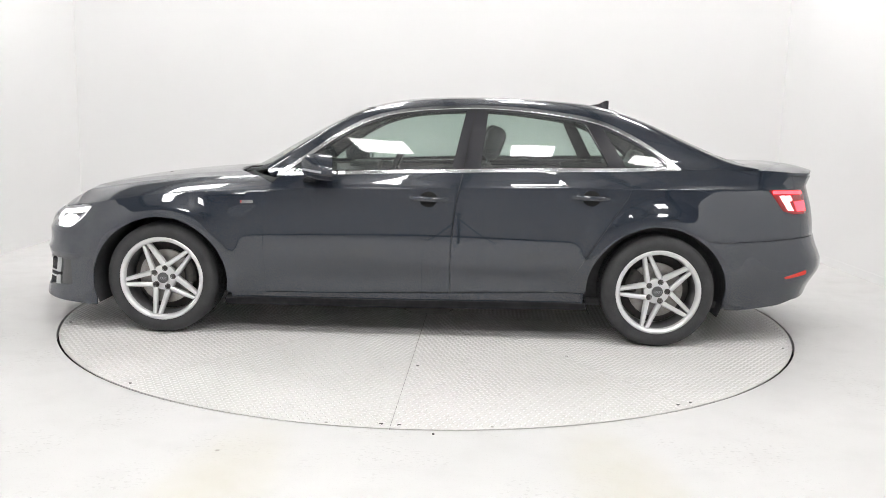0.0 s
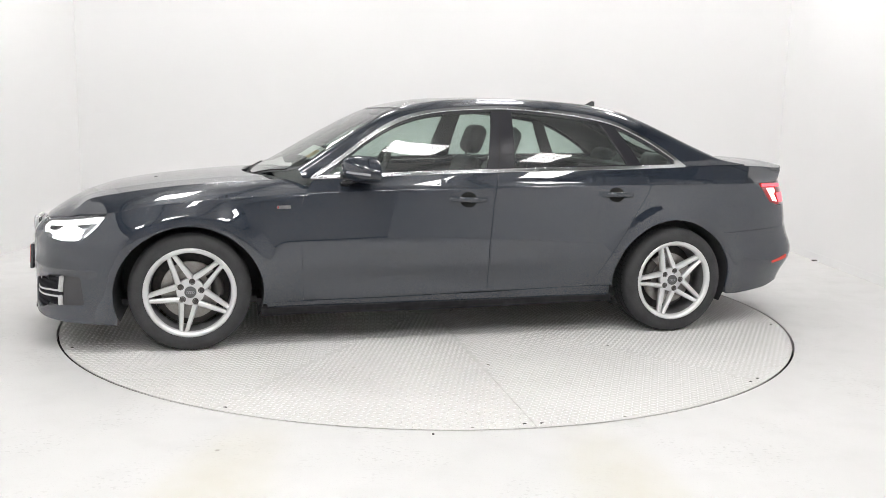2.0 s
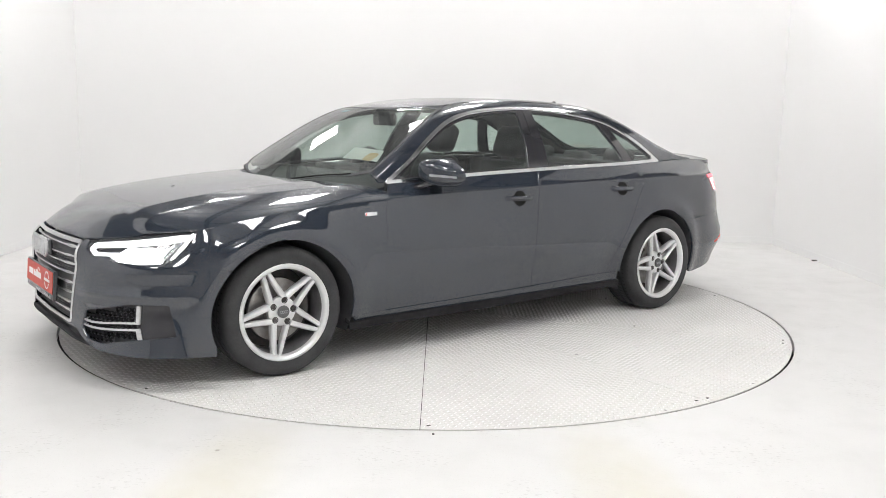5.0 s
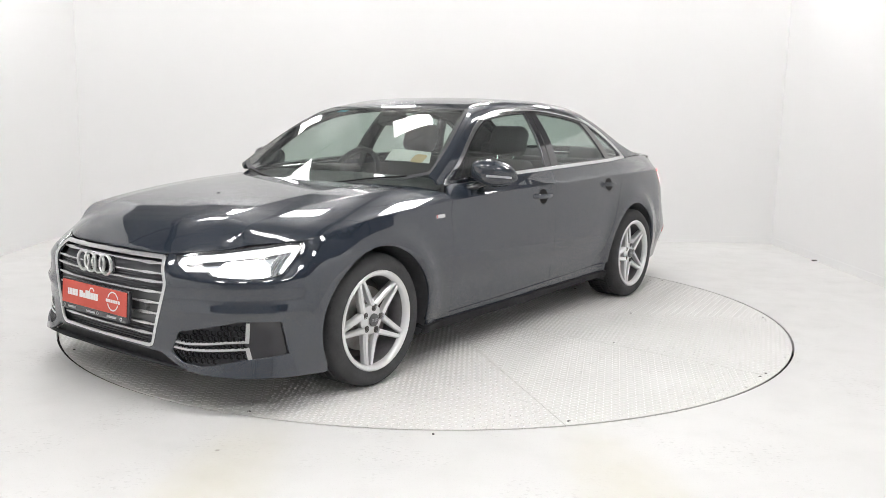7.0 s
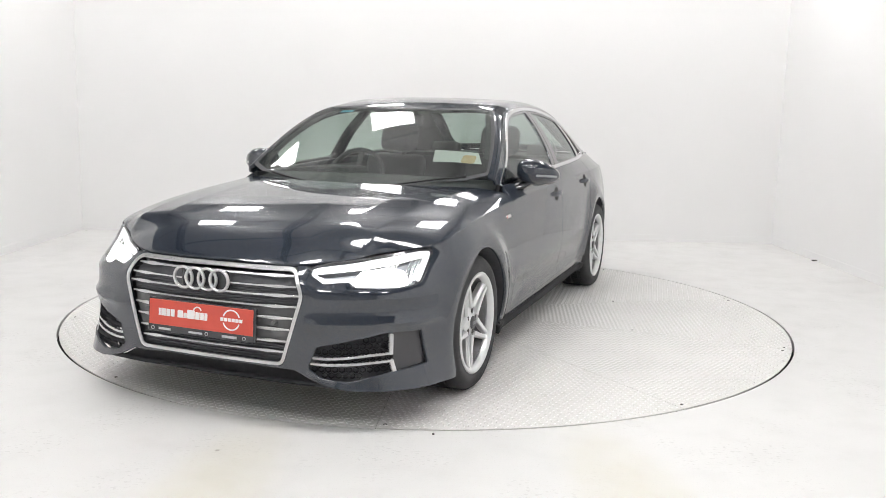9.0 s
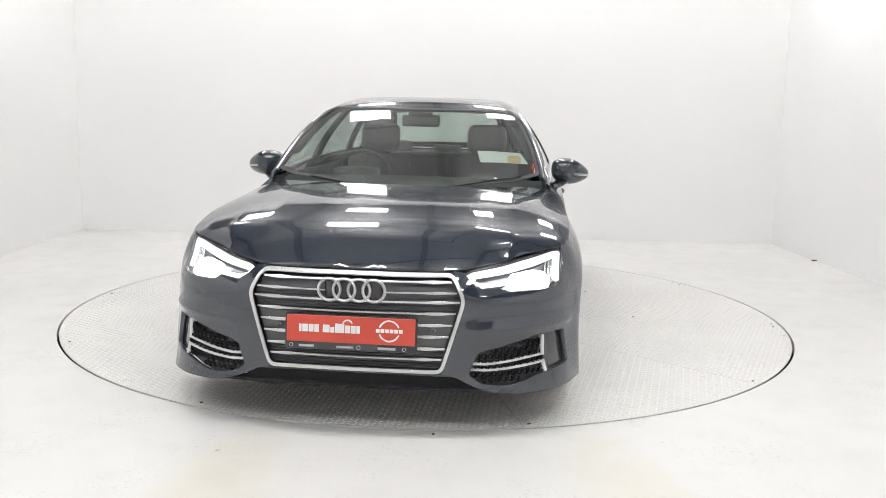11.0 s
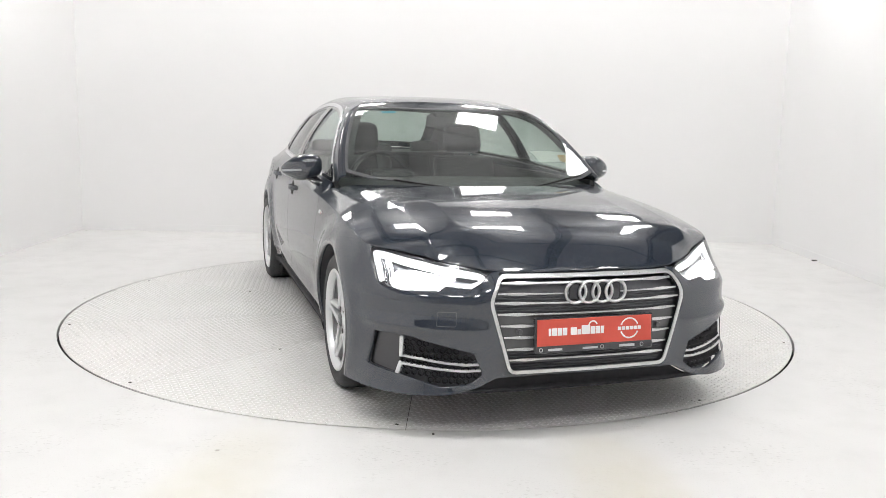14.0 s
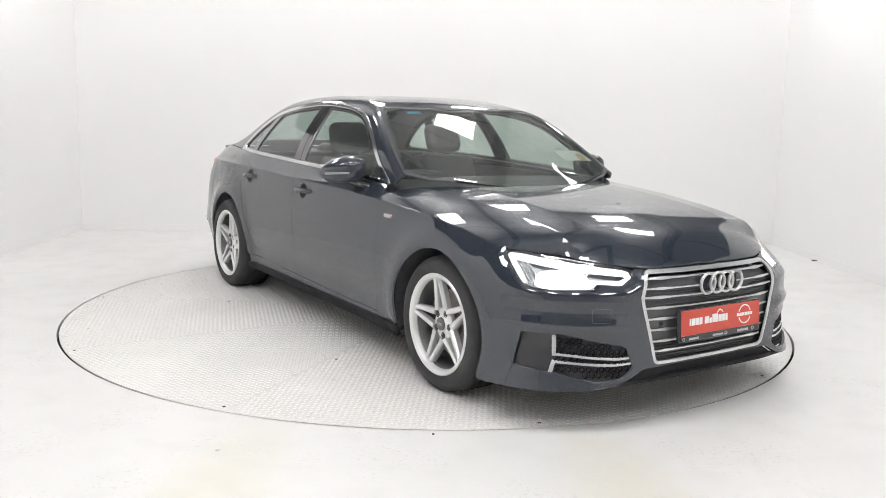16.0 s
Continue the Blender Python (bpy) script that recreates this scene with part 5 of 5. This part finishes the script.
        tube(bm, [(cx + 0.0065 * math.cos(a), -0.0035, 0.0065 * math.sin(a)) for a in np.linspace(0, 2 * math.pi, 18, endpoint=False)], 0.0009, 0.0009, 6, True, (0, 1, 0))
        part("cap_ring", bm, LAMP_SHELL, cap, m=Matrix.Identity(4))
    for k in range(5):
        a = radians(tip + 36 + 72 * k)
        c = (0.056 * math.cos(a), 0, 0.056 * math.sin(a))
        bm = bmesh.new()
        lathe(bm, [(0.0165, -0.0195), (0.0125, -0.0205)], 20, "y", c)
        lathe(bm, [(0.0, -0.018), (0.0085, -0.018), (0.0105, -0.020), (0.0125, -0.0215)], 12, "y", c)
        part("wheel_bolt", bm, IRON, wheel, "dark wheel bolt", m=M)
    bm = bmesh.new()
    lathe(bm, [(0.07, -0.075), (0.155, -0.075), (0.155, -0.098), (0.07, -0.098)], 60)
    lathe(bm, [(0.0, -0.062), (0.075, -0.062), (0.078, -0.078)], 40)
    part("brake_disc", bm, STEEL, wheel, "steel brake disc", smooth=True, m=M)
    bm = bmesh.new()
    ang = 165 if x > -1 else 20
    tube(bm, [(0.138 * math.cos(a), -0.088, 0.138 * math.sin(a)) for a in np.linspace(radians(ang - 26), radians(ang + 26), 9)], 0.034, 0.032, 14, False, (0, 1, 0))
    part("brake_caliper", bm, IRON, wheel, "dark cast brake caliper", m=M)
    bm = bmesh.new()
    lathe(bm, [(0.0, -0.13), (0.20, -0.13), (0.20, -0.135)], 40)
    part("back_plate", bm, IRON, wheel, m=M)


# ---------------------------------------------------------------- cabin interior
def build_interior(car):
    for lo, hi in (((-3.30, -0.70, 0.20), (-0.35, 0.70, 0.24)), ((-2.40, 0.745, 0.24), (-0.65, 0.765, 0.92)), ((-2.40, -0.765, 0.24), (-0.65, -0.745, 0.92)), ((-2.90, 0.66, 0.24), (-2.40, 0.68, 0.96)), ((-2.90, -0.68, 0.24), (-2.40, -0.66, 0.96)), ((-3.3, 0.58, 0.24), (-2.9, 0.60, 0.97)), ((-3.3, -0.60, 0.24), (-2.9, -0.58, 0.97)), ((-2.86, -0.66, 0.24), (-2.84, 0.66, 0.965)),
                   ((-0.62, -0.72, 0.24), (-0.58, 0.72, 0.86)), ((-3.32, -0.58, 0.24), (-3.28, 0.58, 0.96))):
        bm = bmesh.new()
        box(bm, lo, hi)
        part("lining_panel", bm, DASH, car, "black cabin lining", m=CARM)
    bm = bmesh.new()
    for v in box(bm, (-3.28, -0.58, 0.955), (-2.70, 0.58, 0.985), 0.01):
        v.co.y *= (float(belt_y(v.co.x)) - 0.02) / 0.58
    part("parcel_shelf", bm, DASH, car, m=CARM)
    bm = bmesh.new()
    prof = [(-0.50, 0.86), (-0.66, 0.905), (-0.85, 0.925), (-1.02, 0.915), (-1.07, 0.88), (-1.04, 0.78), (-0.98, 0.66), (-0.72, 0.60)]
    rows = [[bm.verts.new((x, y * (0.90 if z > 0.8 and x > -0.6 else 1), z - 0.02 * abs(y) ** 2)) for x, z in prof] for y in np.linspace(-0.74, 0.74, 9)]
    for a, b in zip(rows, rows[1:]):
        for j in range(len(prof)):
            k = (j + 1) % len(prof)
            bm.faces.new((a[j], a[k], b[k], b[j]))
    bm.faces.new(rows[0]), bm.faces.new(rows[-1])
    box(bm, (-1.12, -0.50, 0.90), (-0.92, -0.24, 0.955), 0.02)
    part("dashboard", bm, DASH, car, "dark soft dashboard", smooth=True, m=CARM)
    # right-hand steering wheel
    sw = tagged(new("steering_wheel"), "black leather steering wheel on the car's right")
    sw.parent = car
    M = CARM @ Matrix.Translation((-1.20, -0.37, 0.875)) @ pose(0, 0, 0, 0, 66, 0)
    bm = bmesh.new()
    tube(bm, [(0.185 * math.cos(a), 0.185 * math.sin(a), 0) for a in np.linspace(0, 2 * math.pi, 40, endpoint=False)], 0.015, 0.017, 10, True)
    part("wheel_rim", bm, CLOTH, sw, smooth=True, m=M)
    bm = bmesh.new()
    box(bm, (-0.06, -0.075, -0.035), (0.06, 0.075, 0.0), 0.02)
    for lo, hi in (((-0.018, 0.06, -0.02), (0.018, 0.18, -0.006)), ((-0.018, -0.18, -0.02), (0.018, -0.06, -0.006)), ((-0.18, -0.02, -0.02), (-0.05, 0.02, -0.006))):
        box(bm, lo, hi, 0.004)
    part("spokes", bm, DASH, sw, m=M)
    for y in (0.37, -0.37):
        seat = tagged(new("front_seat"), "black leather front seat with headrest")
        seat.parent = car
        bm = bmesh.new()
        box(bm, (-1.71, y - 0.25, 0.36), (-1.20, y + 0.25, 0.52), 0.05, seg=3)
        part("seat", bm, CLOTH, seat, smooth=True, m=CARM)
        Mb = CARM @ Matrix.Translation((-1.62, y, 0.48)) @ pose(0, 0, 0, 0, -20, 0)
        bm = bmesh.new()
        box(bm, (-0.09, -0.25, 0.0), (0.02, 0.25, 0.30), 0.045, seg=3)
        box(bm, (-0.09, -0.22, 0.22), (0.015, 0.22, 0.565), 0.05, seg=3)
        part("backrest", bm, CLOTH, seat, smooth=True, m=Mb)
        bm = bmesh.new()
        box(bm, (-0.085, -0.135, 0.585), (0.03, 0.135, 0.79), 0.057, seg=6)
        part("headrest", bm, CLOTH, seat, smooth=True, m=Mb)
        bm = bmesh.new()
        for q in (-0.06, 0.06):
            tube(bm, [(-0.03, q, 0.55), (-0.03, q, 0.62)], 0.007, 0.007, 10, False, (1, 0, 0))
        part("headrest_post", bm, CHROME, seat, m=Mb)
    bench = tagged(new("rear_bench"), "black leather rear bench with three headrests")
    bench.parent = car
    bm = bmesh.new()
    box(bm, (-2.72, -0.66, 0.36), (-2.25, 0.66, 0.54), 0.05, seg=3)
    part("seat", bm, CLOTH, bench, smooth=True, m=CARM)
    Mb = CARM @ Matrix.Translation((-2.66, 0, 0.50)) @ pose(0, 0, 0, 0, -20, 0)
    bm = bmesh.new()
    box(bm, (-0.10, -0.65, 0.0), (0.03, 0.65, 0.50), 0.05, seg=3)
    part("backrest", bm, CLOTH, bench, smooth=True, m=Mb)
    for q, h in ((-0.40, 0.11), (0.0, 0.08), (0.40, 0.11)):
        bm = bmesh.new()
        box(bm, (-0.08, q - 0.12, 0.48), (0.015, q + 0.12, 0.50 + h), 0.035, seg=3)
        part("headrest", bm, CLOTH, bench, smooth=True, m=Mb)
    # headliner, sun visors and inner mirror
    x0, x1 = -1.20, -2.62
    e = lambda x: float(rail_y(x)) - 0.05
    hl = [(x0, y) for y in np.linspace(-e(x0), e(x0), 8)] + [(x, e(x)) for x in np.linspace(x0, x1, 12)][1:] + [(x1, y) for y in np.linspace(e(x1), -e(x1), 8)][1:] + [(x, -e(x)) for x in np.linspace(x1, x0, 12)][1:-1]
    panel("headliner", cab_top, hl, DASH, car, gap=0, off=-0.03, rim=0.004, step=0.08)
    mirror = tagged(new("rear_view_mirror"), "black inner mirror on the windscreen")
    mirror.parent = car
    bm = bmesh.new()
    box(bm, (-1.16, -0.115, 1.205), (-1.125, 0.115, 1.275), 0.014, seg=3)
    part("mirror_body", bm, DASH, mirror, smooth=True, m=CARM)
    bm = bmesh.new()
    box(bm, (-1.18, -0.07, 1.265), (-1.09, 0.07, 1.292), 0.010)
    part("mirror_foot", bm, DASH, mirror, m=CARM)
    # papers on the windscreen
    on_ws = lambda x, y: cab_top(x, y)
    panel("paper_holder", on_ws, [(-0.595, 0.40), (-0.690, 0.375), (-0.730, 0.615), (-0.655, 0.66)], PAPER, car, gap=0, off=-0.008, rim=0.001, step=0.05, label="white paper holder with a tan seal")
    panel("paper_seal", on_ws, round_corners([(-0.625, 0.545), (-0.690, 0.545), (-0.705, 0.615), (-0.640, 0.62)], 0.02), PAPER_SEAL, car, gap=0, off=-0.006, rim=0.001, step=0.03, label="round tan seal")
    panel("blue_sticker", on_ws, [(-1.058, -0.41), (-1.090, -0.41), (-1.086, -0.325), (-1.055, -0.325)], STICKER, car, gap=0, off=-0.007, rim=0.001, step=0.03, label="small blue windscreen sticker")
    # underside
    bm = bmesh.new()
    box(bm, (-3.55, -0.62, 0.205), (0.70, 0.62, 0.24))
    box(bm, (-2.40, -0.80, 0.20), (-0.45, 0.80, 0.235))
    box(bm, (0.45, -0.50, 0.23), (0.76, 0.50, 0.60))
    part("underbody", bm, GRILLE_BACK, car, "dark underbody", m=CARM)


def build_car():
    car = tagged(new("saloon_car"), "glossy black four-door saloon car with silver wheels", "car")
    build_body(car)
    for sd in (1, -1):
        build_headlamp(car, sd)
    for x, y, tip, sd in ((0.0, 0.872, 44, 1), (-2.82, 0.862, 37, 1), (0.0, 0.872, 28, -1), (-2.82, 0.862, 10, -1)):
        build_wheel(car, x, y, 180 - tip if sd > 0 else tip, sd)
    build_interior(car)
    return car


def build_tripod():
    """The stand that carries the camera, seen only as a reflection in the paint."""
    tripod = tagged(new("tripod"), "black camera tripod standing on the white floor", "tripod")
    for k in range(3):
        a = radians(90 + 120 * k)
        bm = bmesh.new()
        tube(bm, [(0.03 * math.cos(a), 0.03 * math.sin(a), 0.92), (0.46 * math.cos(a), 0.46 * math.sin(a), 0.0)], 0.014, 0.014, 10, False, (1, 0.3, 0))
        part("leg", bm, TRIM, tripod)
    bm = bmesh.new()
    tube(bm, [(0, 0, 0.55), (0, 0, 1.10)], 0.016, 0.016, 12, False, (1, 0, 0))
    part("centre_column", bm, TRIM, tripod)
    bm = bmesh.new()
    box(bm, (-0.035, -0.05, 1.08), (0.035, 0.05, 1.15), 0.01)
    part("head", bm, TRIM, tripod)
    tripod.matrix_basis = pose(0, -5.72, 0)


build_room()
build_tripod()
build_floor_fittings()
build_lights()
turntable = build_turntable()
saloon = build_car()


def motions():
    rows = [(t, pose(0, 0, 0, 0, 0, 177.483 + 7.8348 * t)) for t in range(0, 17)]
    walk(turntable, [(t, pose(0, 0, 0, 0, 0, 7.8348 * t + 177.483)) for t in range(0, 17)])
    walk(saloon, rows)


motions()
